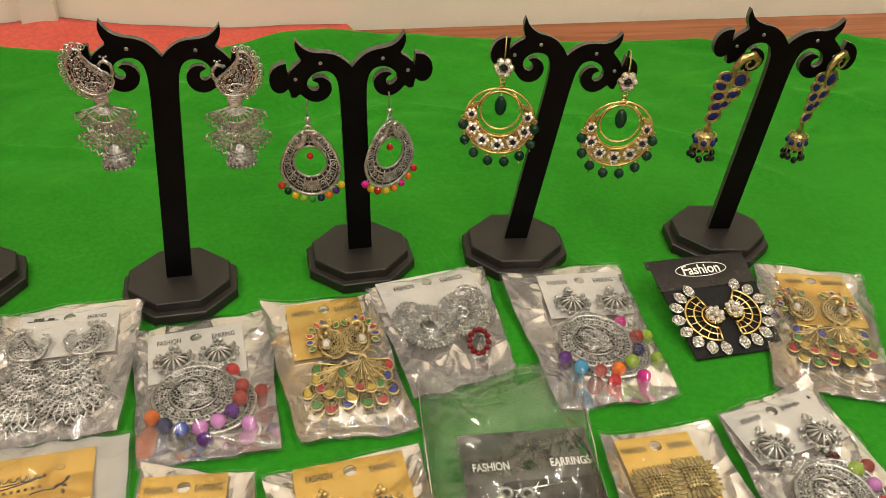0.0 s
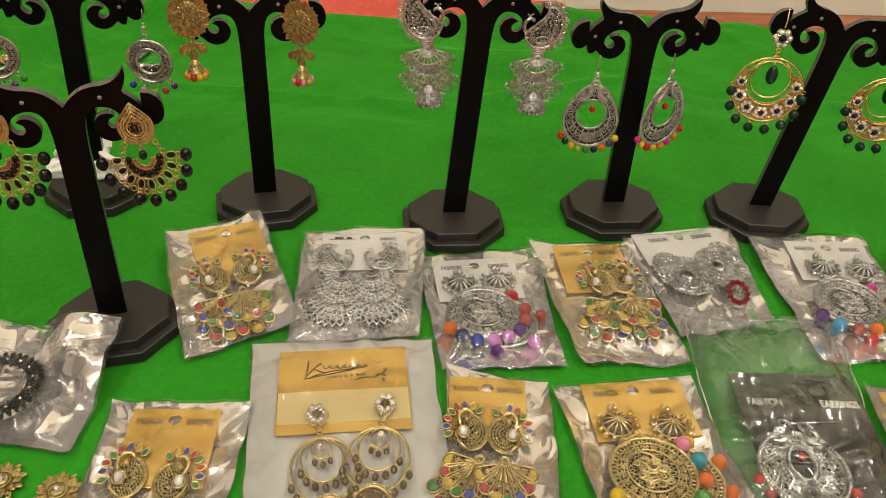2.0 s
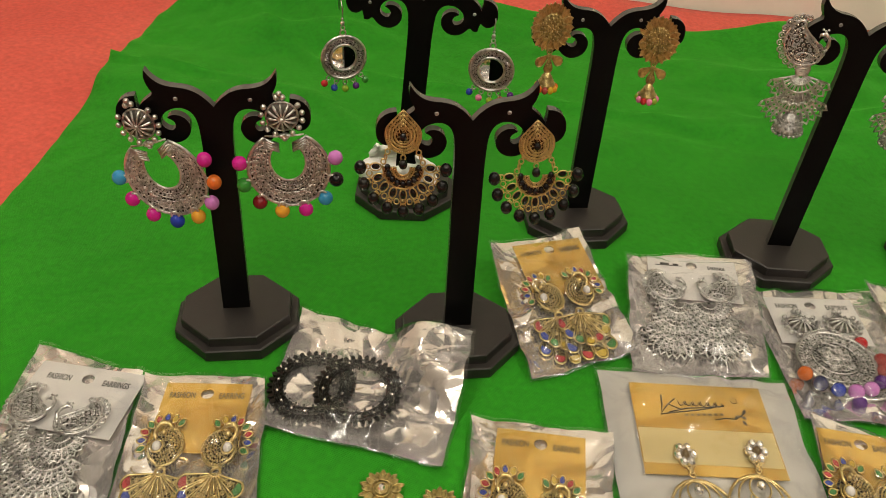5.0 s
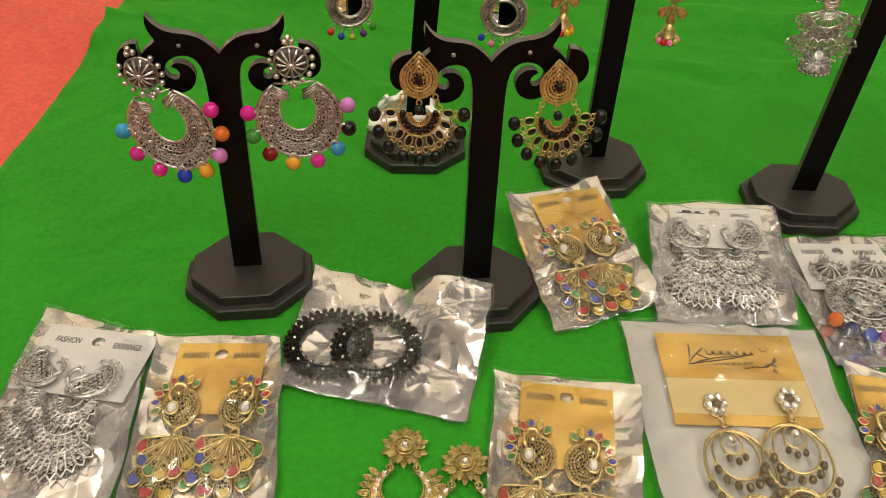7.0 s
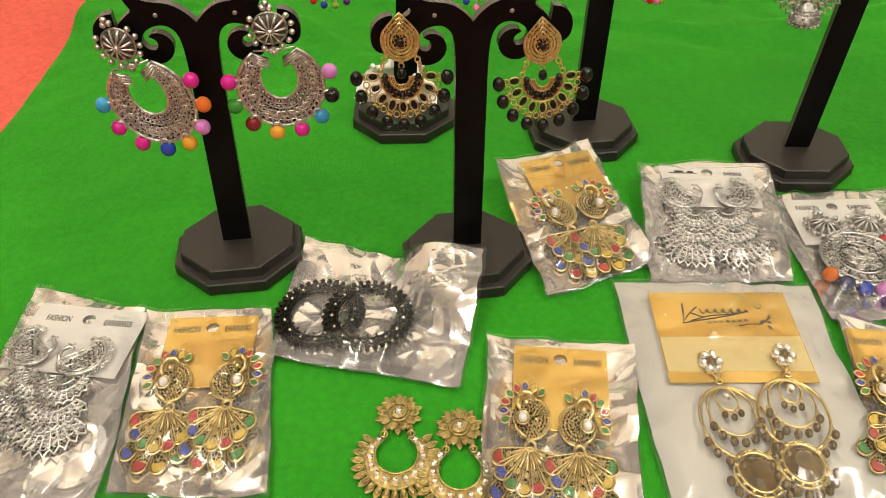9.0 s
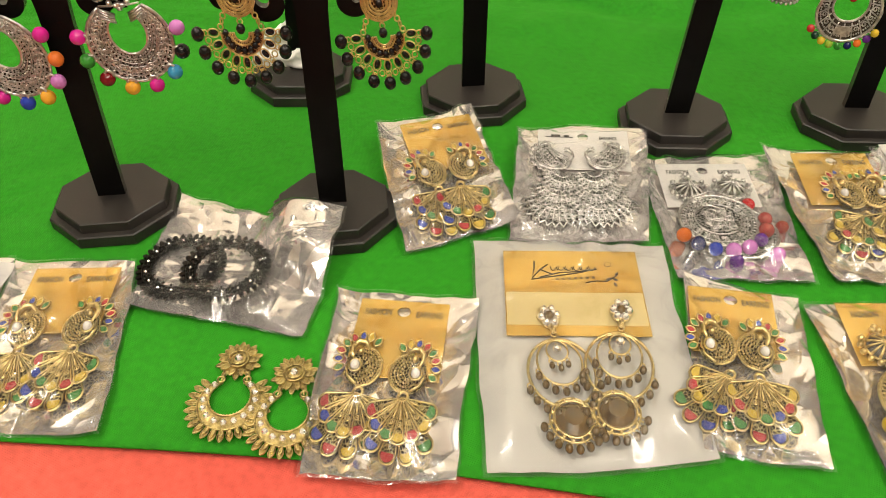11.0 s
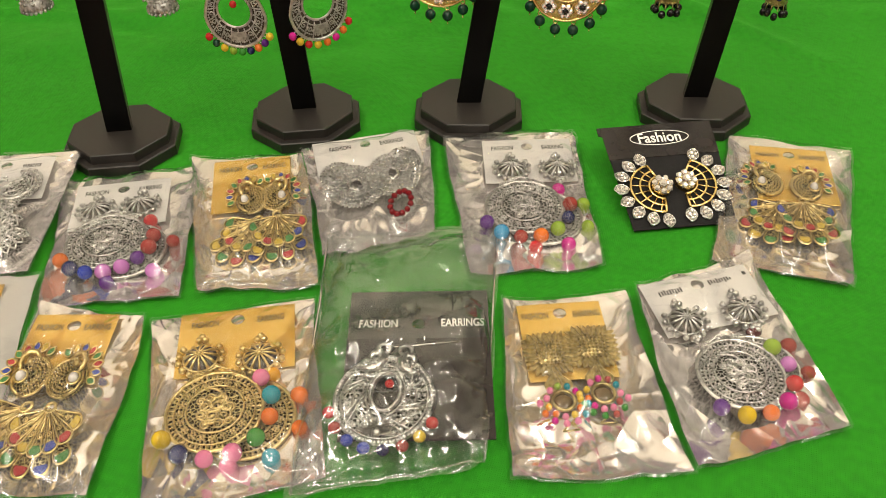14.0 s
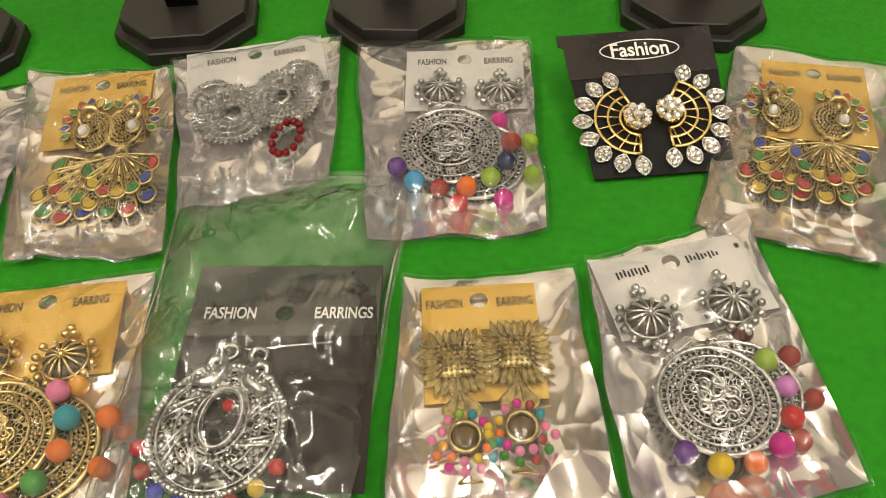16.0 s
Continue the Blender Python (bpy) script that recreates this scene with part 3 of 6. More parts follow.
def packet_frame(hole, toward):
    """The pose of a packet: its card's hole at the origin, its top edge along x, leaning where the hole lies high."""
    rise = max(0.0, hole[2] - 0.5)
    return pose(hole[0] / 100, hole[1] / 100, 0.0012 + rise / 100, math.degrees(math.asin(rise / 9)), 0, toward)


def local(m, pts):
    inv = pose(m.translation.x, m.translation.y, 0, 0, 0, math.degrees(m.to_euler().z)).inverted()
    return [tuple((inv @ Vector((x / 100, y / 100, 0)))[:2]) for x, y in pts]


def facets(seed, count=9, tilt=0.16, reach=5.0):
    """Height of a stiff crumpled sheet: flat facets that meet in straight creases."""
    rnd = random.Random(int(seed * 977))
    sets = []
    for _ in range(2):
        planes = []
        for _ in range(count):
            x, y = rnd.uniform(-reach, reach), rnd.uniform(-reach - 3, reach - 3)
            t = 2 * math.pi * rnd.random()
            g = tilt * (0.35 + 0.65 * rnd.random())
            gx, gy = g * math.cos(t), g * math.sin(t)
            planes.append((gx, gy, -gx * x - gy * y))
        sets.append(planes)

    def height(x, y):
        u, v = sets
        return max(g * x + h * y + k for g, h, k in u) - max(g * x + h * y + k for g, h, k in v)

    return height


def pouch(holder, corners, seed, high=0.9, back=FOIL, front=FILM, nx=40, ny=54, back_name="foil_back", curl=0.25, rumple=1.0, rest=None):
    """A flat bag: a crumpled back sheet and a clear front that bulges over what is inside. Corners: top left, top right, bottom right, bottom left. rest: how high its top right corner lies on something, and how far from it the slope begins and ends."""
    tl, tr, br, bl = [(x * 100, y * 100) for x, y in local(holder.matrix_world, corners)]

    def grid(fn, grow=0.0):
        s = Shape()
        vs = []
        for j in range(ny + 1):
            for i in range(nx + 1):
                a, b = i / nx, j / ny
                # edges are not quite straight
                wob = 0.22 * noise.noise(Vector((a * 2.2, b * 2.6, seed))) + 0.09 * noise.noise(Vector((a * 6, b * 8, seed)))
                a, b = a + (a - 0.5) * grow, b + (b - 0.5) * grow
                p = [(tl[k] * (1 - a) + tr[k] * a) * (1 - b) + (bl[k] * (1 - a) + br[k] * a) * b for k in (0, 1)]
                vs.append((p[0] + wob, p[1] + 0.20 * noise.noise(Vector((a * 2.6, b * 2.2, seed + 9))) + 0.08 * noise.noise(Vector((a * 8, b * 6, seed + 9))), fn(min(1, max(0, a)), min(1, max(0, b)), p)))
        fs = []
        for j in range(ny):
            for i in range(nx):
                q = j * (nx + 1) + i
                fs.append((q, q + nx + 1, q + nx + 2, q + 1))
        return s.add(vs, fs)

    under, over, wide = facets(seed, 14, 0.20), facets(seed + 3, 18, 0.30, 5.0), facets(seed + 5, 12, 0.26)

    def rim(a, b):
        return min(1, min(a, 1 - a) * 5.5) * min(1, min(b, 1 - b) * 6.5)

    def lift(a, b):
        e = (abs(a - 0.5) * 2) ** 4 + (abs(b - 0.5) * 2) ** 4
        return curl * max(0, e - 0.7) * (0.5 + noise.noise(Vector((a * 3, b * 3, seed + 4))))

    def low(a, b, p):
        fold = abs((under(*p) / 0.22) % 2 - 1)
        step = 0.0
        if rest:
            step = rest[0] * smooth01((rest[2] - math.hypot(p[0] - tr[0], p[1] - tr[1])) / (rest[2] - rest[1]))
        return 0.03 + step + max(0, lift(a, b)) + 0.20 * fold + 0.03 * (1 + rough(p[0] * 0.5, p[1] * 0.5, seed, 2))

    def high_z(a, b, p):
        r = rim(a, b) ** 0.6
        z = low(a, b, p) + 0.03 + r * high * (0.86 + 0.10 * rough(p[0] * 0.6, p[1] * 0.6, seed + 1, 2))
        z += rumple * r * 0.20 * math.tanh(wide(*p) / 0.4) + rumple * min(1, r * 1.4) * 0.20 * (abs((over(*p) / 0.24) % 2 - 1) - 0.5)
        z += rumple * r * 0.07 * (crease(p[0] * 1.1, p[1] * 0.7, seed + 6) ** 3)
        z = max(z, low(a, b, p) + 0.02 + 0.55 * r * high)
        return z

    part(back_name, grid(low), back, holder)
    f = part("clear_film", grid(high_z, 0.035), front, holder, "creased clear plastic front")
    f.visible_shadow = False
    return f


def card(holder, w, top, low, mat, texts, ink=INK, z=0.32, x0=0.0, hole=0.30, size=0.50, squeeze=0.58, skew=0.0):
    """A printed hanging card with a punched hole at the origin."""
    out = [(x0 - w / 2, low), (x0 + w / 2 + skew, low), (x0 + w / 2, top), (x0 - w / 2, top)]
    bm = filled(out, [circle(0, 0, hole, 20)] if hole else [], z, z + 0.05)
    c = bm_part("card", bm, mat, holder)
    for text, x, y, turn in texts:
        letters(c, text, size, x, y, z + 0.056, ink, squeeze, turn)
    return c


def bars(parent, rows, z, mat):
    """Print too small to read, as plain bars."""
    for x, y, w, h in rows:
        part("print_bar", Shape().plate([(x - w / 2, y - h / 2), (x + w / 2, y - h / 2), (x + w / 2, y + h / 2), (x - w / 2, y + h / 2)], z, z + 0.008), mat, parent)

# ---------------------------------------------------------------- earrings


def flat(x, y, z=0.45, turn=0.0):
    return Matrix.Translation((x * 0.01, y * 0.01, z * 0.01)) @ Matrix.Rotation(radians(turn), 4, "Z")


def hang(x, y, z, yaw, swing=0.0, size=(1.0, 1.0)):
    """Hanging free: its face to the front of its stand, turned by yaw, swung in its own plane."""
    c, s = math.cos(radians(yaw)), math.sin(radians(yaw))
    m = Matrix(((c, 0, s, 0), (s, 0, -c, 0), (0, 1, 0, 0), (0, 0, 0, 1)))
    m.translation = (x * 0.01, y * 0.01, z * 0.01)
    return m @ Matrix.Rotation(radians(swing), 4, "Z") @ Matrix.Diagonal((size[0], size[1], size[0], 1))


def root(shape, mat, parent, m, label):
    """The metal of an earring, at top level when it hangs on a stand."""
    if parent is None:
        ob = part("drop_earring", shape, mat)
        ob.matrix_world = m
        return tagged(ob, label, "earring", "earrings on show")
    return part("earring", shape, mat, parent, label, m)


def wheel(s, x, y, r, z=0.0):
    """A ribbed round stud with grains round it."""
    s.ring(x, y, z + 0.05, r * 0.92, 0.06, 20)
    for i in range(12):
        a = math.pi * 2 * i / 12
        s.tube([(x + math.cos(a) * r * k, y + math.sin(a) * r * k, z + r * 0.5 * math.cos(k * 1.45) + 0.03) for k in (0.12, 0.4, 0.65, 0.9)], [0.03, 0.05, 0.065, 0.07], 5)
    s.ball(x, y, z + r * 0.5, 0.13)
    for i in range(11):
        a = radians(-215 + 250 * i / 10)
        s.ball(x + math.cos(a) * r * 1.18, y + math.sin(a) * r * 1.18, z + 0.1, 0.15, 7, 4)
    for dx, dy in ((0, 1.55), (-0.14, 1.3), (0.14, 1.3), (0, -1.5), (-0.13, -1.32), (0.13, -1.32)):
        s.ball(x + dx, y + dy * r * 0.95, z + 0.1, 0.155, 7, 4)


def filigree(s, x, y, r, z):
    """Scrolls in the middle of a disc."""
    for dx, dy, k, st, h in ((-0.1, -0.25, 0.34, 0, 1), (0.28, -0.2, 0.26, 90, -1), (0.05, 0.2, 0.24, 200, 1), (-0.42, -0.1, 0.2, 30, -1),
                             (0.40, 0.12, 0.22, 300, 1), (0.12, -0.5, 0.2, 120, -1), (-0.28, -0.5, 0.18, 60, 1), (0.45, -0.42, 0.16, 10, 1), (0.22, 0.46, 0.17, 160, -1)):
        s.tube(at3(spiral(x + dx * r, y + dy * r, k * abs(r), 1.5, st, h, 14), z), 0.055, 4)


def chand(parent, m, metal, ground, hues, r=1.9, label="", a0=-165, a1=-8, bead_r=0.42, over=None):
    """A filigree disc with a crescent opening, hung with beads. Origin at the disc's centre."""
    s = Shape()
    n = 44
    top = 0.30 * r
    # rims and a floor between them
    s.ring(0, 0, 0.12, r, 0.09, n)
    s.ring(0, 0, 0.12, r * 0.84, 0.045, n)
    s.ring(0, 0.05 * r, 0.12, r * 0.60, 0.05, 36)
    for i in range(52):
        a = 2 * math.pi * i / 52
        s.tube([(math.cos(a) * r * k, math.sin(a) * r * k, 0.12) for k in (0.86, 0.97)], 0.05, 4)
    for i in range(20):
        a = 2 * math.pi * i / 20
        x, y = math.cos(a) * r * 0.72, math.sin(a) * r * 0.72 + 0.02 * r
        s.ball(x, y, 0.12, 0.07, 6, 4)
        for j in range(5):
            b = a + 2 * math.pi * j / 5
            s.ball(x + 0.125 * math.cos(b), y + 0.125 * math.sin(b), 0.11, 0.065, 5, 4)
    filigree(s, 0.02, -0.04, r * 0.66, 0.14)
    filigree(s, -0.05, 0.02, -r * 0.62, 0.13)
    s.tube(at3(spiral(-0.12 * r, 0.18 * r, 0.42 * r, 0.8, 100, -1, 14), 0.14), 0.06, 5)
    # coiled horns at the top
    for sx in (-1, 1):
        for i in range(4):
            s.ring(sx * r * (0.34 + 0.07 * i), r * (0.97 - 0.04 * i), 0.14, 0.16, 0.05, 10, 4, sx=0.5)
    s.tube([(-0.34 * r, r, 0.14), (0, r * 1.16, 0.2), (0.34 * r, r, 0.14)], 0.05)
    e = root(s, metal, parent, m, label)
    g = Shape()
    g.band(circle(0, 0, r * 0.98, n), circle(0.0, 0.10 * r, r * 0.60, n), 0.0, 0.08)
    g.band(circle(0, 0.10 * r, r * 0.60, 30), circle(-0.02 * r, 0.34 * r, r * 0.20, 30, sy=1.0), 0.0, 0.07)
    part("patina_ground", g, ground, e, "finely chased metal")
    k = len(hues)
    for i, h in enumerate(hues):
        a = radians(a0 + (a1 - a0) * i / max(1, k - 1))
        q = r + bead_r * 0.95
        bead(e, q * math.cos(a), q * math.sin(a), 0.16, bead_r * (1 + 0.06 * math.sin(i * 2.3)), BEAD[h], label=h + " bead")
        c = Shape().ring((r + 0.12) * math.cos(a), (r + 0.12) * math.sin(a), 0.16, 0.17, 0.045, 10, 4)
        part("bead_link", c, metal, e)
    return e


def stud(parent, m, metal, ground, r=0.78, label="ribbed round stud"):
    s = Shape()
    wheel(s, 0, 0, r)
    e = root(s, metal, parent, m, label)
    part("patina_ground", Shape().dome(circle(0, 0, r * 0.93, 18), -0.02, r * 0.46, 4), GROUND, e)
    return e


CREST = ("green", "yellow", "blue", "red", "green", "red", "blue")
TAIL = ("red", "blue", "green", "yellow", "red", "yellow", "green", "blue", "red", "yellow", "green")


def peacock_head(parent, m, side=1, hues=CREST, label="gold peacock with a pearl and an enamel crest"):
    """Origin at the bird's breast; side +1 has its crest to the right."""
    s = Shape()

    def P(x, y):
        return side * x, y

    for r in (0.34, 0.50, 0.66, 0.82):
        k = int(r * 26)
        for i in range(k + 1):
            a = radians(78 + 205 * i / k)
            x, y = P(-0.08 + r * math.cos(a), -0.05 + r * 1.05 * math.sin(a))
            s.ball(x, y, 0.20 - 0.13 * r, 0.062, 6, 4)
    s.tube([(*P(-0.08 + 0.92 * math.cos(radians(a)), -0.05 + 0.96 * math.sin(radians(a))), 0.08) for a in range(80, 300, 20)], 0.06, 5)
    # neck, head and beak
    s.tube([(*P(x, y), z) for x, y, z in ((-0.25, 0.85, 0.12), (0.02, 1.08, 0.22), (0.36, 1.06, 0.25), (0.58, 0.78, 0.25), (0.56, 0.45, 0.25), (0.42, 0.20, 0.22))], [0.07, 0.12, 0.14, 0.12, 0.10, 0.06], 7)
    x, y = P(0.16, 0.62)
    s.ball(x, y, 0.16, 0.16, 8, 5)
    x, y = P(0.30, -0.12)
    s.ring(x, y, 0.20, 0.30, 0.06, 18)
    s.tube([(*P(0.62, 0.25), 0.12), (*P(0.72, -0.2), 0.12), (*P(0.55, -0.62), 0.12), (*P(0.1, -0.95), 0.1)], 0.07, 5)
    leaves = []
    for i in range(8):
        a = 128 - 22 * i
        x, y = P(0.12 + 0.86 * math.cos(radians(a)), 0.30 + 0.90 * math.sin(radians(a)))
        o = leaf(x, y, 0.50, 0.34, side * (a + 90) if side > 0 else 270 - a + 0)
        s.tube(at3(o, 0.11), 0.04, 4, True)
        leaves.append((o, hues[i % len(hues)]))
    e = root(s, GOLD, parent, m, label)
    g = [P(-0.08 + 0.92 * math.cos(radians(a)), -0.05 + 0.96 * math.sin(radians(a))) for a in range(0, 360, 20)]
    part("dark_ground", Shape().plate(g if side > 0 else g[::-1], -0.02, 0.05), CHASEDGOLD, e, "dark chased gold")
    x, y = P(0.30, -0.12)
    bead(e, x, y, 0.22, 0.23, PEARL, "pearl", "white pearl")
    for o, h in leaves:
        part("enamel_leaf", Shape().plate(o, 0.04, 0.11), ENAMEL[h], e, h + " enamel")
    return e


def peacock_tail(parent, m, hues=TAIL, size=0.88, label="gold fan of teardrop feathers with enamel tips"):
    """Origin at the apex of the fan."""
    s = Shape()
    tips = []
    grounds = Shape()
    s.ring(0, 0.05, 0.2, 0.24, 0.08, 14)
    plan = ((-66, 2.1), (-43, 2.25), (-21, 2.3), (0, 2.35), (21, 2.3), (43, 2.25), (66, 2.1), (-32, 3.05), (-10, 3.25), (11, 3.25), (33, 3.05))
    for i, (a, l) in enumerate(plan):
        lo = i >= 7
        z = 0.0 if lo else 0.12
        o = drop(0, 0, l * size, 0.88 * size, a, 18)
        s.tube(at3(o, z + 0.07), 0.048, 5, True)
        grounds.plate(o, z, z + 0.045)
        c, d = math.sin(radians(a)), -math.cos(radians(a))
        k = l * size
        s.tube([(c * k * 0.1, d * k * 0.1, z + 0.1), (c * k * 0.48, d * k * 0.48, z + 0.09)], 0.06, 4)
        s.ring(c * k * 0.58, d * k * 0.58, z + 0.09, 0.11 * size, 0.035, 9, 4)
        s.ball(c * k * 0.58, d * k * 0.58, z + 0.09, 0.05, 5, 3)
        w, q = 0.345 * size, k - 0.44 * size
        tip = [(c * q + w * math.cos(radians(a)) * math.sin(t) + c * w * math.cos(t), d * q + w * math.sin(radians(a)) * math.sin(t) + d * w * math.cos(t)) for t in [radians(-105 + 210 * j / 10) for j in range(11)]]
        tips.append((tip, z, hues[i % len(hues)]))
    e = root(s, GOLD, parent, m, label)
    part("feather_ground", grounds, CHASEDGOLD, e, "dark chased gold")
    for tip, z, h in tips:
        part("enamel_tip", Shape().plate(tip, z + 0.03, z + 0.09), ENAMEL[h], e, h + " enamel")
    return e


def inside(x, y, pts):
    """Whether a point lies in an outline."""
    hit = False
    for (ax, ay), (bx, by) in zip(pts, pts[1:] + pts[:1]):
        if (ay > y) != (by > y) and x < ax + (y - ay) * (bx - ax) / (by - ay):
            hit = not hit
    return hit


def silver_peacock(parent, m, side=1, metal=PALE, label="pierced silver peacock stud", scale=1.0):
    """Origin at the middle of the bird."""
    k = scale
    s = Shape()

    def B(pts):
        return [(side * x * k * 1.2, y * k * 0.94) for x, y in pts]

    body = B([(-0.62, -0.35), (-0.45, -0.82), (0.0, -1.02), (0.5, -0.88), (0.86, -0.38), (0.96, 0.25), (0.82, 0.85), (0.5, 1.2), (0.26, 1.05), (0.30, 0.85), (0.15, 0.62), (-0.08, 0.35), (-0.30, 0.12), (-0.50, -0.04)])
    loop = smoothed(body + [body[0]], 2)[:-1]
    s.tube(at3(loop, 0.12), 0.075 * k, 5, True)
    for q, t in ((0.80, 0.035), (0.62, 0.03)):
        s.tube(at3([(x * q + 0.05 * side * k, y * q - 0.08 * k) for x, y in loop], 0.12), t * k, 4, True)
    s.tube(at3(B([(-0.55, -0.3), (-0.70, 0.05), (-0.68, 0.38), (-0.50, 0.60), (-0.32, 0.54), (-0.30, 0.40)]), 0.16), [0.1 * k, 0.1 * k, 0.09 * k, 0.11 * k, 0.07 * k, 0.03 * k], 6)
    s.tube(at3(leaf(side * -0.3 * k, -0.55 * k, 0.85 * k, 0.4 * k, 92 * side), 0.14), 0.045, 4, True)
    for i in range(5):
        s.tube(at3(B([(-0.15 + 0.15 * i, -0.62), (-0.08 + 0.15 * i, -0.48)]), 0.14), 0.03, 4)
    border = smoothed(B([(0.1, -1.12), (0.62, -0.98), (1.0, -0.45), (1.12, 0.25), (0.98, 0.92), (0.6, 1.35), (0.2, 1.25)]), 1)
    for x, y in border:
        s.ring(x, y, 0.1, 0.13 * k, 0.04, 9, 4)
        s.ball(x, y, 0.1, 0.06 * k, 5, 3)
    for i in range(8):
        for x, y in B([(0.66 - 0.02 * i, 0.85 - 0.19 * i)]):
            s.ball(x, y, 0.14, 0.06 * k, 5, 3)
    # rows of grains along the back and a veined wing in the belly
    for q in (0.90, 0.71):
        for x, y in loop[::2]:
            s.ball(x * q + 0.03 * side * k, y * q - 0.04 * k, 0.12, 0.052 * k, 5, 3)
    # small scrolls over the whole body
    for i in range(-5, 6):
        for j in range(-5, 7):
            x, y = (0.23 * i + 0.11 * (j % 2)) * k, 0.20 * j * k
            if inside(x, y, [(u * 0.86 + 0.04 * side * k, v * 0.86 - 0.06 * k) for u, v in loop]):
                s.tube(at3(spiral(x, y, 0.105 * k, 1.1, 70 * i + 40 * j, side, 7), 0.10), 0.034 * k, 4)
    for x, y in B([(-0.48, 0.74), (-0.38, 0.80), (-0.58, 0.78)]):
        s.ball(x, y, 0.16, 0.06 * k, 5, 3)
    s.ring(0, -1.2 * k, 0.1, 0.16 * k, 0.05, 10, 4)
    e = root(s, metal, parent, m, label)
    part("patina_ground", Shape().plate(loop[::side], -0.02, 0.05), GROUND, e, "dark oxidised metal")
    return e


def lace_fan(s, x, y, r, spread, rays, z=0.0, droop=0.0):
    """An open fan of wire with a pointed border."""
    edge = []
    for i in range(rays):
        a = radians(-spread / 2 + spread * i / (rays - 1))
        c, d = math.sin(a), -math.cos(a)
        s.tube([(x + c * r * 0.12, y + d * r * 0.12, z), (x + c * r * 0.98, y + d * r * 0.98, z - droop * 0.1)], 0.058, 4)
        b = a + radians(spread / (rays - 1) / 2)
        edge.append((x + c * r, y + d * r, z))
        if i < rays - 1:
            edge.append((x + math.sin(b) * r * 1.14, y - math.cos(b) * r * 1.14, z))
            for q in (0.72, 0.86):
                s.ring(x + math.sin(b) * r * q, y - math.cos(b) * r * q, z, 0.10 * r / 1.6, 0.042, 7, 4)
    s.tube(edge, 0.07, 4)
    for q in (0.35, 0.62):
        s.tube([(x + math.sin(radians(-spread / 2 + spread * i / 24)) * r * q, y - math.cos(radians(-spread / 2 + spread * i / 24)) * r * q, z + 0.03) for i in range(25)], 0.055, 4)


def fan_ground(g, x, y, r, spread, z):
    arc = [(x + r * math.sin(radians(t)), y - r * math.cos(radians(t))) for t in [-spread / 2 + spread * i / 16 for i in range(17)]]
    g.plate([(x, y)] + arc, z - 0.06, z - 0.03)


def jhumka(s, x, y, r, h, z=0.0, grains=16):
    s.lathe([(0.02, 0), (r * 0.35, -h * 0.08), (r * 0.55, -h * 0.3), (r * 0.72, -h * 0.55), (r * 0.95, -h * 0.72), (r, -h * 0.86), (r * 0.96, -h), (r * 0.82, -h), (r * 0.5, -h * 0.5)], x, y, z, 18)
    for i in range(grains):
        a = 2 * math.pi * i / grains
        s.ball(x + r * math.cos(a), y - h, z + r * math.sin(a), 0.085, 6, 4)
        for q, w, t in ((0.36, 0.60, 0.055), (0.48, 0.70, 0.055), (0.84, 1.02, 0.05)):
            s.ball(x + r * w * math.cos(a), y - h * q, z + r * w * math.sin(a), t, 5, 3)
        if i % 2 == 0:
            s.ball(x + r * 0.88 * math.cos(a), y - h * 0.62, z + r * 0.88 * math.sin(a), 0.09, 6, 4)




# earrings of the stands; every origin is the middle of the topmost ornament


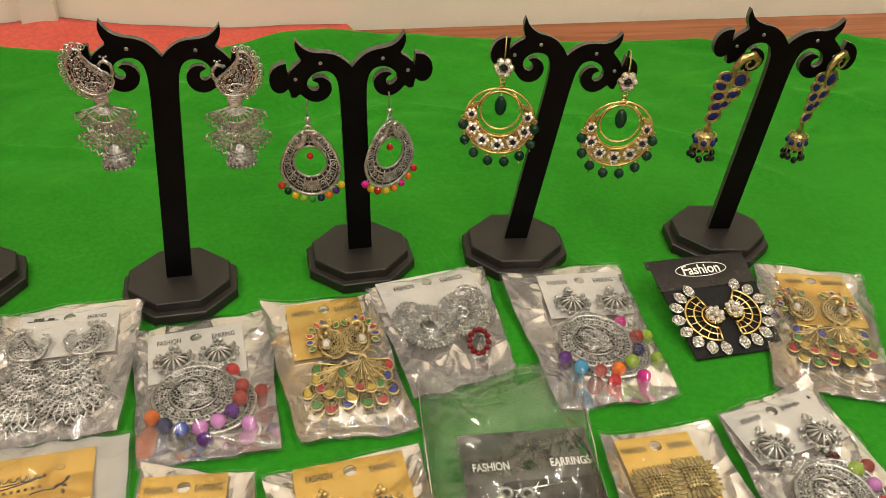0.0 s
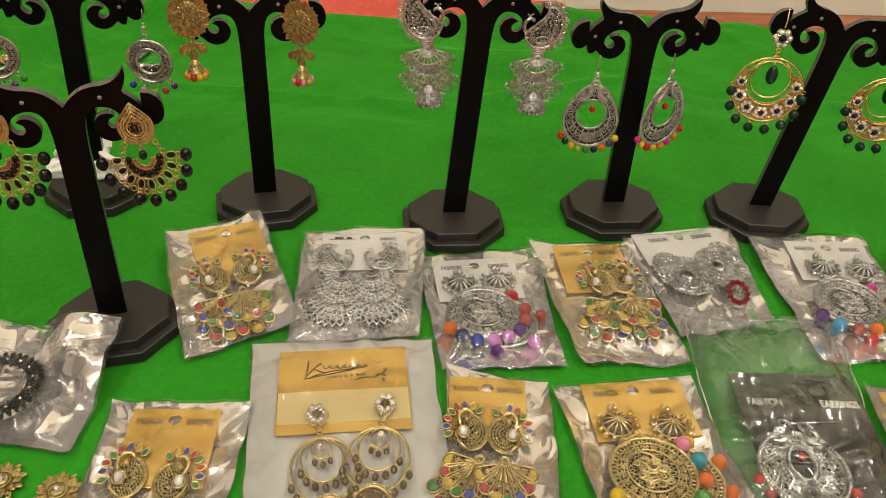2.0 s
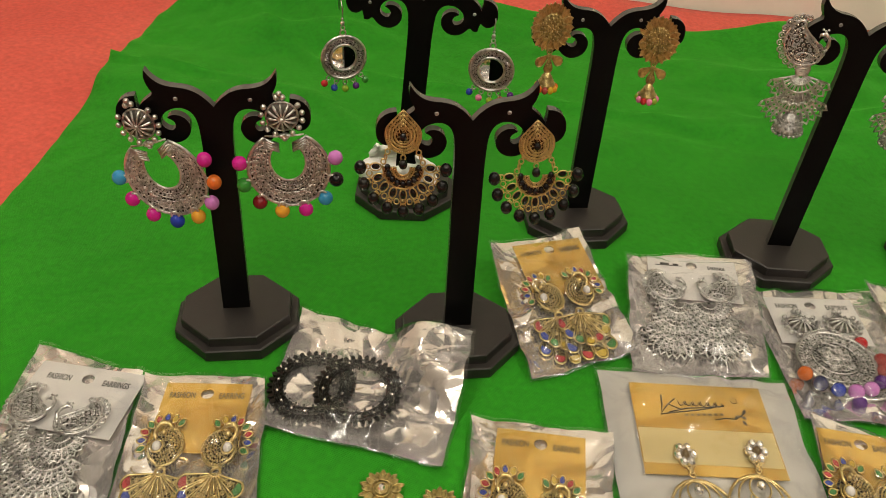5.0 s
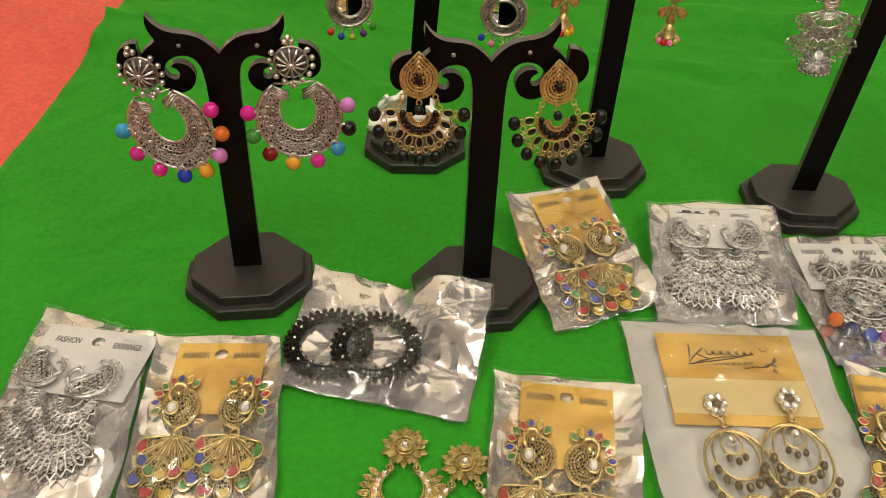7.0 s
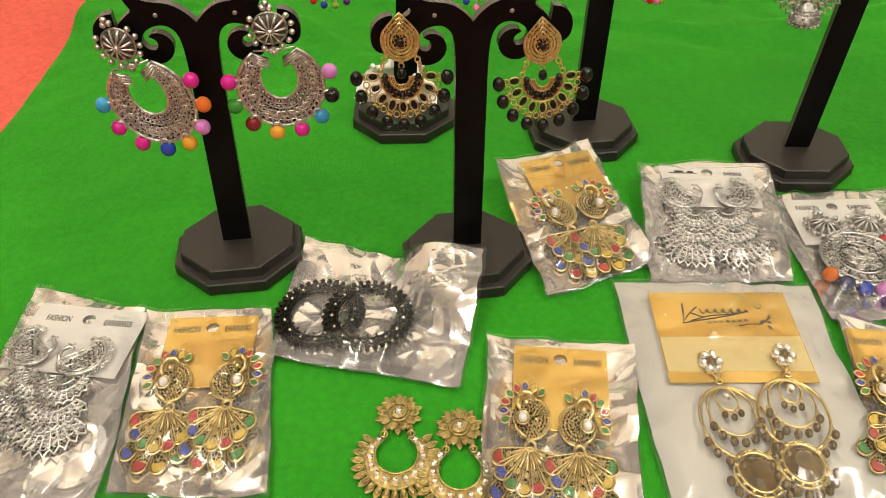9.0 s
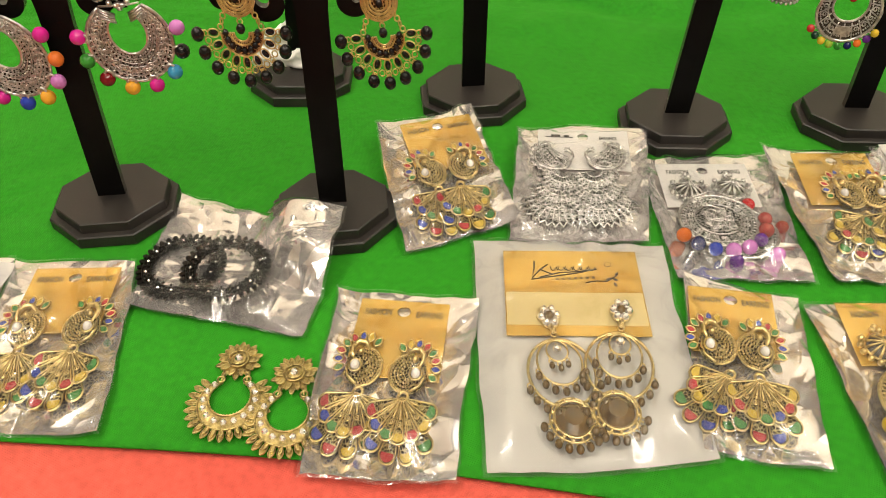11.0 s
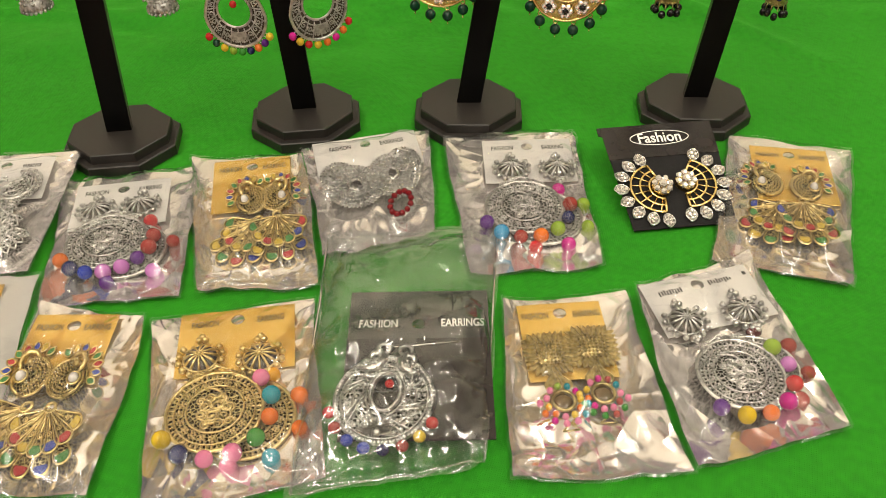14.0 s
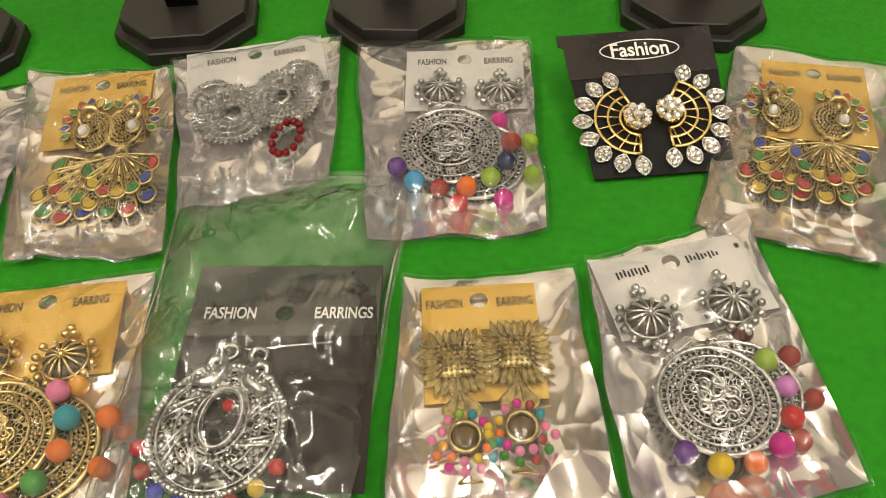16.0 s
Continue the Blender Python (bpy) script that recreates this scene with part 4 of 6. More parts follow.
def hung_crescent(m, hues, label):
    s = Shape()
    wheel(s, 0, 0, 0.80)
    cy, n = -2.85, 34
    out = circle(0, cy, 1.92, n, 120, 420, sy=1.08)
    inn = circle(0, cy + 0.45, 0.86, n, 112, 428, sy=1.25)
    for r, f in ((0.09, out), (0.07, inn)):
        s.tube(at3(f, 0.12), r)
    for q in (0.20, 0.31, 0.64, 0.80):
        s.tube(at3([(a[0] * (1 - q) + b[0] * q, a[1] * (1 - q) + b[1] * q) for a, b in zip(out, inn)], 0.12), 0.04, 4)
    for i in range(1, n - 1):
        a, b = Vector(out[i]), Vector(inn[i])
        s.tube([(*(a * 0.98 + b * 0.02), 0.13), (*(a * 0.82 + b * 0.18), 0.13)], 0.05, 4)
        for q in (0.25, 0.72, 0.90):
            s.ball(*(a * (1 - q) + b * q), 0.13, 0.065, 5, 3)
        c = a * 0.58 + b * 0.42
        s.tube(at3(spiral(c.x, c.y, 0.20, 1.4, i * 40, 1 if i % 2 else -1, 10), 0.13), 0.055, 4)
        s.ball(*(a * 0.29 + b * 0.71), 0.12, 0.05, 5, 3)
    for i, p in ((0, out[0]), (1, out[-1])):
        q = Vector(inn[0] if i == 0 else inn[-1])
        c = (Vector(p) + q) / 2
        for j in range(4):
            s.tube([(p[0] + (q.x - p[0]) * 0.0, p[1] - 0.13 * j, 0.18), (c.x, c.y - 0.13 * j, 0.26), (q.x, q.y - 0.13 * j, 0.18)], 0.06, 5)
    s.tube([(out[0][0] * 0.95, out[0][1] + 0.1, 0.12), (-0.35, -1.0, 0.14), (0, -0.9, 0.16), (0.35, -1.0, 0.14), (out[-1][0] * 0.95, out[-1][1] + 0.1, 0.12)], 0.05)
    s.tube([(0, 0.2, -0.1), (0, 0.2, -0.9)], 0.05)
    e = root(s, SILVER, None, m, label)
    part("patina_ground", Shape().band(circle(0, cy, 1.90, n, 121, 419, sy=1.08), [(p[0] * 0.05 + q[0] * 0.95, p[1] * 0.05 + q[1] * 0.95) for p, q in zip(out, inn)], 0.02, 0.06, False), CHASED, e, "finely chased metal")
    part("stud_ground", Shape().dome(circle(0, 0, 0.74, 18), -0.02, 0.37, 4), GROUND, e)
    k = len(hues)
    for i, h in enumerate(hues):
        a = radians(-192 + 204 * i / (k - 1))
        bead(e, 2.32 * math.cos(a), cy + 2.45 * math.sin(a), 0.14, 0.37, BEAD[h], label=h + " bead")
        part("bead_link", Shape().ring(2.10 * math.cos(a), cy + 2.08 * math.sin(a), 0.20, 0.19, 0.07, 12, 5), SILVER, e)
    return e


def hung_black_beads(m, label):
    s = Shape()
    base = [(0, 1.15)] + [(1.0 * math.cos(a) * (1 if True else 1), -0.1 + 0.92 * math.sin(a)) for a in [radians(30 - 240 * i / 18) for i in range(19)]]
    base = smoothed(base + [base[0]], 1, (0,))[:-1]
    ground = Shape().dome(base[::-1], 0, 0.2)
    for q in (1.0, 0.84, 0.66, 0.48):
        pts = [(x * q, y * q) for x, y in base]
        s.tube(at3(pts, 0.06 + (1 - q) * 0.28), 0.045, 4, True)
        for i in range(0, len(pts)):
            s.ball(pts[i][0] * 0.93, pts[i][1] * 0.93, 0.1 + (1 - q) * 0.28, 0.055, 5, 3)
    for x in (-0.75, 0, 0.75):
        y0 = -0.98 if x == 0 else -0.7
        for j in range(4 if x else 2):
            s.ring(x * (1 + 0.16 * j), y0 - 0.26 * j, 0.05, 0.14, 0.045, 10, 4, sx=1 if j % 2 else 0.5)
    cy = -1.75
    half = circle(0, cy, 1.15, 22, 180, 360)
    ground.band(half, circle(0, cy, 0.42, 22, 180, 360), 0.0, 0.08, False)
    for r in (1.15, 0.62, 0.42):
        s.tube(at3(circle(0, cy, r, 22, 176, 364), 0.11), 0.05, 4)
    for i in range(15):
        a = math.pi * (1 + i / 14)
        s.ball(0.52 * math.cos(a), cy + 0.52 * math.sin(a), 0.12, 0.05, 5, 3)
    stones = []
    for i in range(9):
        a = radians(180 + 180 * (i + 0.0) / 8)
        c, d = math.cos(a), math.sin(a)
        x, y = 1.55 * c, cy + 1.5 * d
        o = circle(0, 0, 0.24, 12, sx=1.35, sy=0.85)
        o = [(x + p * c - q * d, y + p * d + q * c) for p, q in o]
        s.tube(at3(o, 0.1), 0.045, 4, True)
        stones.append([(x + (p - x) * 0.75, y + (q - y) * 0.75) for p, q in o])
        for r in (2.0, 2.18):
            s.ring(r * c, cy + r * 0.96 * d, 0.08, 0.14, 0.04, 9, 4)
        if i < 8:
            b = radians(180 + 180 * (i + 0.5) / 8)
            s.ring(1.95 * math.cos(b), cy + 1.9 * math.sin(b), 0.08, 0.16, 0.04, 9, 4)
    s.tube([(0, 0.2, -0.1), (0, 0.2, -0.9)], 0.05)
    e = root(s, GOLD, None, m, label)
    part("chased_ground", ground, CHASEDGOLD, e, "dark chased gold")
    bead(e, 0, -1.55, 0.15, 0.25, BEAD["black"], label="black bead")
    bead(e, 0, -0.1, 0.26, 0.2, BEAD["black"], "stone", "dark stone")
    for i in range(9):
        a = radians(180 + 180 * i / 8)
        bead(e, 0.88 * math.cos(a), cy + 0.88 * math.sin(a), 0.1, 0.17, BEAD["black"], "stone", "black stone")
        bead(e, 2.42 * math.cos(a), cy - 0.05 + 2.36 * math.sin(a), 0.1, 0.35, BEAD["black"], label="black bead")
    for o in stones:
        part("stone", Shape().dome(o, 0.06, 0.08, 2), BEAD["black"], e, "black stone")
    return e


def hung_mirror(m, hues, label):
    """Origin at the mirror's centre."""
    s = Shape()
    s.ring(0, 0, 0.1, 1.28, 0.10, 36)
    s.ring(0, 0, 0.12, 0.78, 0.09, 30)
    s.ring(0, 0, 0.1, 1.16, 0.035, 36, 4)
    for i in range(26):
        a = 2 * math.pi * i / 26
        s.tube(at3(spiral(1.0 * math.cos(a), 1.0 * math.sin(a), 0.12, 1.1, math.degrees(a), 1, 7), 0.1), 0.03, 4)
    s.ring(0, 1.5, 0.1, 0.17, 0.05, 10, 4)
    s.ring(0, 1.78, 0.1, 0.12, 0.04, 8, 4)
    s.ball(0, 2.05, 0.1, 0.14)
    s.ball(0, 2.3, 0.1, 0.09)
    s.tube([(0, 2.3, 0.1), (0.05, 2.9, 0.05), (0.0, 3.3, -0.2), (-0.02, 3.2, -0.6), (0, 2.5, -0.8)], 0.045)
    for i in range(5):
        a = radians(-130 + 20 * i)
        s.ring(1.5 * math.cos(a), 1.5 * math.sin(a), 0.1, 0.13, 0.04, 9, 4)
        s.ring(1.7 * math.cos(a), 1.7 * math.sin(a), 0.1, 0.07, 0.03, 7, 4)
    e = root(s, SILVER, None, m, label)
    part("patina_ground", Shape().band(circle(0, 0, 1.26, 36), circle(0, 0, 0.78, 36), 0, 0.07), CHASED, e, "finely chased metal")
    part("mirror", Shape().plate(circle(0, 0, 0.77, 30), 0.0, 0.08), MIRROR, e, "round mirror glass")
    for i, h in enumerate(hues):
        a = radians(-130 + 20 * i)
        bead(e, 1.92 * math.cos(a), 1.92 * math.sin(a), 0.1, 0.21, BEAD[h], label="small " + h + " bead")
    return e


def sunflower(s, x, y, r, z=0.0, square=False):
    core = circle(x, y, r * 0.62, 16) if not square else [(x + r * 0.6 * max(-0.8, min(0.8, 1.2 * math.cos(a))), y + r * 0.6 * max(-0.8, min(0.8, 1.2 * math.sin(a)))) for a in [2 * math.pi * i / 24 for i in range(24)]]
    s.dome(core, z, 0.16)
    k = 0
    for ring, n in () if square else ((0.5, 18), (0.38, 13), (0.25, 9), (0.12, 5), (0.0, 1)):
        for i in range(n):
            a = 2 * math.pi * (i + 0.5 * k) / n
            s.ball(x + r * ring * 1.05 * math.cos(a), y + r * ring * 1.05 * math.sin(a), z + 0.2 * math.cos(ring * 2.2) + 0.02, 0.085, 6, 4)
        k += 1
    if square:
        for side in range(4):
            for j, (n, w) in enumerate(((7, 0.52), (6, 0.46))):
                for i in range(n):
                    q = (i - (n - 1) / 2) / ((n - 1) / 2)
                    t = radians(90 * side)
                    px, py = q * 0.50 * r, -0.50 * r
                    o = leaf(x + px * math.cos(t) - py * math.sin(t), y + px * math.sin(t) + py * math.cos(t), r * w, r * 0.17, 90 * side + q * 22)
                    s.plate(o, z - 0.02 - 0.05 * j, z + 0.03 - 0.05 * j)
                    s.tube(at3(o, z + 0.04 - 0.05 * j), 0.025, 3, True)
        for i in range(7):
            for k in range(7):
                s.ball(x + r * (i - 3) * 0.155, y + r * (k - 3) * 0.155, z + 0.2 - 0.008 * ((i - 3) ** 2 + (k - 3) ** 2), 0.085, 6, 4)
        return
    for j in range(2):
        n = 16
        for i in range(n):
            a = 360 * (i + 0.5 * j) / n
            o = leaf(x + r * 0.5 * math.sin(radians(a)), y - r * 0.5 * math.cos(radians(a)), r * (0.55 - 0.06 * j), r * 0.26, a)
            s.plate(o, z - 0.02 - 0.05 * j, z + 0.03 - 0.05 * j)
            s.tube(at3(o, z + 0.04 - 0.05 * j), 0.025, 3, True)


def hung_bee(m, hues, label):
    s = Shape()
    sunflower(s, 0, 0, 1.25)
    s.ring(0, -1.25, 0.1, 0.15, 0.05, 10, 4)
    for a, l in ((0, 1.0), (-55, 0.95), (58, 0.95)):
        o = drop(0, -1.4, l, 0.5, a)
        s.plate(o, 0.05, 0.11)
        s.tube(at3(o, 0.12), 0.04, 4, True)
    for i in range(6):
        s.tube([(-0.17 + 0.02 * abs(i - 3), -1.75 - 0.1 * i, 0.13), (0.17 - 0.02 * abs(i - 3), -1.75 - 0.1 * i, 0.13)], 0.035, 4)
    s.lathe([(0.03, 0), (0.2, -0.05), (0.3, -0.25), (0.42, -0.45), (0.55, -0.62), (0.6, -0.72), (0.3, -0.6)], 0, -2.35, 0.08, 16)
    for r, y in ((0.3, -2.6), (0.42, -2.8), (0.55, -2.97)):
        for i in range(16):
            a = 2 * math.pi * i / 16
            s.ball(r * math.cos(a), y, 0.08 + r * math.sin(a), 0.05, 5, 3)
    s.tube([(0, 0.2, -0.1), (0, 0.2, -0.9)], 0.05)
    e = root(s, DARKGOLD, None, m, label)
    for i in range(10):
        a = 2 * math.pi * i / 10
        h = hues[i % len(hues)]
        bead(e, 0.58 * math.cos(a), -3.2, 0.08 + 0.58 * math.sin(a), 0.2, BEAD[h], label="small " + h + " bead")
    return e


def hung_silver_lace(m, side, label):
    e = silver_peacock(None, m, side, PALE, label)
    s = Shape()
    for i in range(4):
        s.ring(0, -1.0 - 0.1 * i, 0.12, 0.32 - 0.03 * abs(i - 1), 0.06, 12, 4, sy=0.35)
    s.ring(0, -1.5, 0.12, 0.14, 0.05, 10, 4)
    lace_fan(s, 0, -1.35, 1.35, 150, 11, 0.16)
    part("upper_fan", s, SILVER, e, "open silver lace fan")
    s = Shape()
    lace_fan(s, 0, -2.25, 1.55, 140, 13, 0.02)
    part("lower_fan", s, SILVER, e, "open silver lace fan")
    s = Shape()
    s.ring(0, -3.15, 0.12, 0.12, 0.04, 9, 4)
    jhumka(s, 0, -3.2, 0.70, 0.95, 0.1, 20)
    part("bell", s, AGED, e, "small chased silver bell")
    part("stud_pin", Shape().tube([(0, 0, -0.05), (0, 0, -0.9)], 0.05), PALE, e)
    return e


def oval_drop(parent, m, hues, label, metal=SILVER, r=1.35, wire=True, ground=CHASED):
    """Teardrop ring with a round opening; origin at the opening's centre."""
    s = Shape()
    n = 36
    out = [(r * 1.06 * math.cos(a) * (1 - 0.24 * max(0.0, math.sin(a))), -0.28 + r * (1.10 if math.sin(a) < 0 else 1.38) * math.sin(a)) for a in [2 * math.pi * i / n for i in range(n)]]
    inn = circle(0, 0, 0.80, n)
    s.tube(at3(out, 0.1), 0.08, 5, True)
    s.ring(0, 0, 0.12, 0.80, 0.06, n)
    for i in range(n * 2):
        a = math.pi * i / n
        s.ball(r * 1.08 * math.cos(a) * (1 - 0.24 * max(0.0, math.sin(a))), -0.28 + r * (1.12 if math.sin(a) < 0 else 1.40) * math.sin(a), 0.1, 0.06, 5, 3)
    for i in range(n):
        a, b = Vector(out[i]), Vector(inn[i])
        if i % 2:
            s.tube([(*(a * 0.92 + b * 0.08), 0.12), (*(a * 0.1 + b * 0.9), 0.12)], 0.035, 4)
        else:
            c = a * 0.5 + b * 0.5
            s.tube(at3(spiral(c.x, c.y, 0.15, 1.2, i * 35, 1, 8), 0.12), 0.035, 4)
    for i in range(7):
        s.plate(leaf(0, -1.05, 0.55, 0.17, -66 + 22 * i), 0.08, 0.15)
    for q in (0.25, 0.72):
        for i in range(n * 2):
            t = math.pi * i / n
            ax, ay = r * 1.06 * math.cos(t) * (1 - 0.24 * max(0.0, math.sin(t))), -0.28 + r * (1.10 if math.sin(t) < 0 else 1.38) * math.sin(t)
            s.ball(ax * (1 - q) + 0.8 * math.cos(t) * q, ay * (1 - q) + 0.8 * math.sin(t) * q, 0.11, 0.05, 5, 3)
    # a pair of small birds over the opening
    for sx in (-1, 1):
        s.tube(at3([(sx * x, y) for x, y in ((0.72, 0.75), (0.45, 0.85), (0.22, 1.1), (0.2, 1.4), (0.38, 1.5), (0.5, 1.38))], 0.16), [0.13, 0.15, 0.13, 0.11, 0.1, 0.05], 6)
        s.tube(at3(spiral(sx * 0.62, 1.0, 0.26, 1.3, 90, sx, 10), 0.14), 0.06, 5)
        for i in range(4):
            s.ball(sx * (0.7 + 0.1 * i), 1.15 - 0.14 * i, 0.15, 0.07, 5, 3)
    s.ring(0, 1.62, 0.1, 0.2, 0.07, 12, 4)
    if wire:
        s.ring(0, 1.9, 0.1, 0.11, 0.04, 9, 4)
        s.ball(0, 2.15, 0.1, 0.15)
        s.tube([(0, 2.2, 0.1), (0, 2.55, 0.08), (0.02, 3.0, 0.02), (0, 3.2, -0.25), (0, 3.0, -0.6)], 0.045)
    e = root(s, metal, parent, m, label)
    part("patina_ground", Shape().band(out, inn, 0.0, 0.07), ground, e, "oxidised metal")
    k = len(hues)
    for i, h in enumerate(hues):
        a = radians(-146 + 112 * i / (k - 1))
        q = r * 1.25
        bead(e, q * 1.05 * math.cos(a), -0.32 + q * math.sin(a), 0.1, 0.19, BEAD[h], label="small " + h + " bead")
        part("bead_link", Shape().ring(r * 1.14 * math.cos(a), -0.30 + r * 1.16 * math.sin(a), 0.1, 0.1, 0.035, 8, 4), metal, e)
    bead(e, 0, 0.30, 0.12, 0.17, BEAD["red"], label="small red bead")
    return e


def peacock_oval(parent, m, hues, label, metal):
    """A thick oval with slanting bands of grains, a small opening and two birds on top. Origin at the opening's middle."""
    s = Shape()
    n = 40

    def ring_at(q):
        """q = 0 at the opening, 1 at the rim."""
        return [((0.46 + 1.04 * q) * math.cos(t), -0.28 * q + (0.74 + 0.88 * q) * math.sin(t)) for t in [2 * math.pi * i / n for i in range(n)]]

    rows = [ring_at(q) for q in (0, 0.14, 0.5, 0.86, 1)]
    for f, r in zip(rows, (0.075, 0.04, 0.035, 0.04, 0.085)):
        s.tube(at3(f, 0.16), r, 5, True)
    for i in range(n):
        k = (i + 4) % n
        if i % 5 == 0:
            for w in (0, 1):
                p, q = rows[1][(i + w) % n], rows[3][(k + w) % n]
                s.tube([(*p, 0.17), ((p[0] + q[0]) * 0.51, (p[1] + q[1]) * 0.51, 0.22), (*q, 0.17)], 0.05, 4)
        else:
            for q in (0.26, 0.42, 0.58, 0.74):
                x, y = ring_at(q)[i]
                s.ball(x, y, 0.17, 0.075, 6, 4)
    for f, r in ((rows[4], 0.085), (rows[0], 0.05)):
        for i in range(n):
            x, y = f[i]
            x2, y2 = f[(i + 1) % n]
            s.ball(x, y, 0.22, r, 6, 4)
            s.ball((x + x2) / 2, (y + y2) / 2, 0.22, r, 6, 4)
    for i in range(9):
        s.plate(leaf(0, -1.58, 0.62, 0.19, 180 - 84 + 21 * i), 0.14, 0.26)
    s.ball(0, -1.55, 0.22, 0.16)
    for sx in (-1, 1):
        s.tube(at3([(sx * x, y) for x, y in ((0.95, 0.85), (0.7, 0.80), (0.42, 0.95), (0.30, 1.25), (0.46, 1.50), (0.68, 1.42), (0.72, 1.22))], 0.24), [0.12, 0.18, 0.20, 0.17, 0.15, 0.11, 0.06], 7)
        s.tube(at3(spiral(sx * 0.78, 1.02, 0.30, 1.4, 90, sx, 12), 0.24), 0.07, 5)
        for i in range(6):
            s.ball(sx * (0.36 + 0.11 * i), 1.05 - 0.05 * i, 0.40, 0.06, 5, 3)
        s.ring(sx * 0.36, 1.70, 0.2, 0.2, 0.07, 12, 4)
    e = root(s, metal, parent, m, label)
    part("patina_ground", Shape().band(ring_at(1), ring_at(0), 0.02, 0.12), CHASED, e, "finely chased metal")
    k = len(hues)
    for i, h in enumerate(hues):
        t = radians(-158 + 136 * i / (k - 1))
        bead(e, 1.72 * math.cos(t), -0.28 + 1.84 * math.sin(t), 0.15, 0.2, BEAD[h], label="small " + h + " bead")
        part("bead_link", Shape().ring(1.58 * math.cos(t), -0.28 + 1.70 * math.sin(t), 0.15, 0.1, 0.035, 8, 4), metal, e)
    bead(e, 0.05, 0.35, 0.12, 0.15, BEAD["red"], label="small red bead")
    return e


def crystal_flower(s_metal, x, y, r, z, stones):
    for i in range(6):
        a = 2 * math.pi * i / 6
        stones.append((x + r * 0.62 * math.cos(a), y + r * 0.62 * math.sin(a), z, r * 0.36))
        s_metal.ring(x + r * 0.62 * math.cos(a), y + r * 0.62 * math.sin(a), z - 0.03, r * 0.37, 0.03, 8, 3)


def hung_green_ring(m, label):
    """Origin at the flower stud."""
    s, st, dark = Shape(), [], []
    crystal_flower(s, 0, 0, 0.50, 0.14, st)
    dark.append((0, 0, 0.15, 0.17))
    s.tube([(0, 0.3, 0.0), (0.02, 0.9, -0.05), (0, 1.3, -0.3), (0, 1.2, -0.7), (0, 0.4, -0.85)], 0.05)
    for i in range(3):
        s.ring(0, -0.62 - 0.2 * i, 0.1, 0.13, 0.045, 9, 4, sx=0.6 if i % 2 else 1)
    cy = -2.75
    s.ring(0, cy, 0.1, 1.72, 0.065, 44)
    s.ring(0, cy + 0.58, 0.1, 0.98, 0.06, 32)
    s.tube(at3(circle(0, cy + 0.32, 1.12, 26, 200, 340), 0.1), 0.05)
    for x in (-0.6, 0.6):
        s.tube([(x * 0.9, cy + 1.55, 0.1), (x * 1.5, cy + 1.15, 0.1), (x * 2.0, cy + 0.6, 0.1)], 0.05)
    s.band(circle(0, cy, 1.70, 30, 150, 390), circle(0, cy + 0.42, 1.12, 30, 150, 390), 0.02, 0.06, False)
    for i in range(7):
        a = radians(-190 + 200 * i / 6)
        x, y = 1.40 * math.cos(a), cy + 0.10 + 1.34 * math.sin(a)
        crystal_flower(s, x, y, 0.38 if 0 < i < 6 else 0.3, 0.14, st)
        dark.append((x, y, 0.15, 0.13))
    hangs = []
    for i in range(8):
        a = radians(-185 + 190 * i / 7)
        x, y = 1.78 * math.cos(a), cy + 1.78 * math.sin(a)
        s.ring(x, y - 0.05, 0.1, 0.1, 0.035, 8, 4)
        s.tube([(x, y - 0.1, 0.1), (x, y - 0.78, 0.1)], 0.03, 4)
        hangs.append((x, y - 0.42))
        s.ball(x, y - 0.8, 0.1, 0.05, 5, 3)
    s.tube([(0, cy + 1.6, 0.12), (0, cy + 0.35, 0.12)], 0.03, 4)
    e = root(s, BRIGHT, None, m, label)
    for x, y, z, r in st:
        bead(e, x, y, z, r, CRYSTAL, "crystal", "clear crystal")
    for x, y, z, r in dark:
        bead(e, x, y, z, r, BEAD["black"], "stone", "dark stone")
    for x, y in hangs:
        bead(e, x, y, 0.1, 0.26, BEAD["darkgreen"], label="dark green bead")
    g = bead(e, 0, cy + 0.85, 0.12, 0.3, BEAD["darkgreen"], "drop_bead", "long green glass bead")
    g.scale.y *= 1.7
    return e


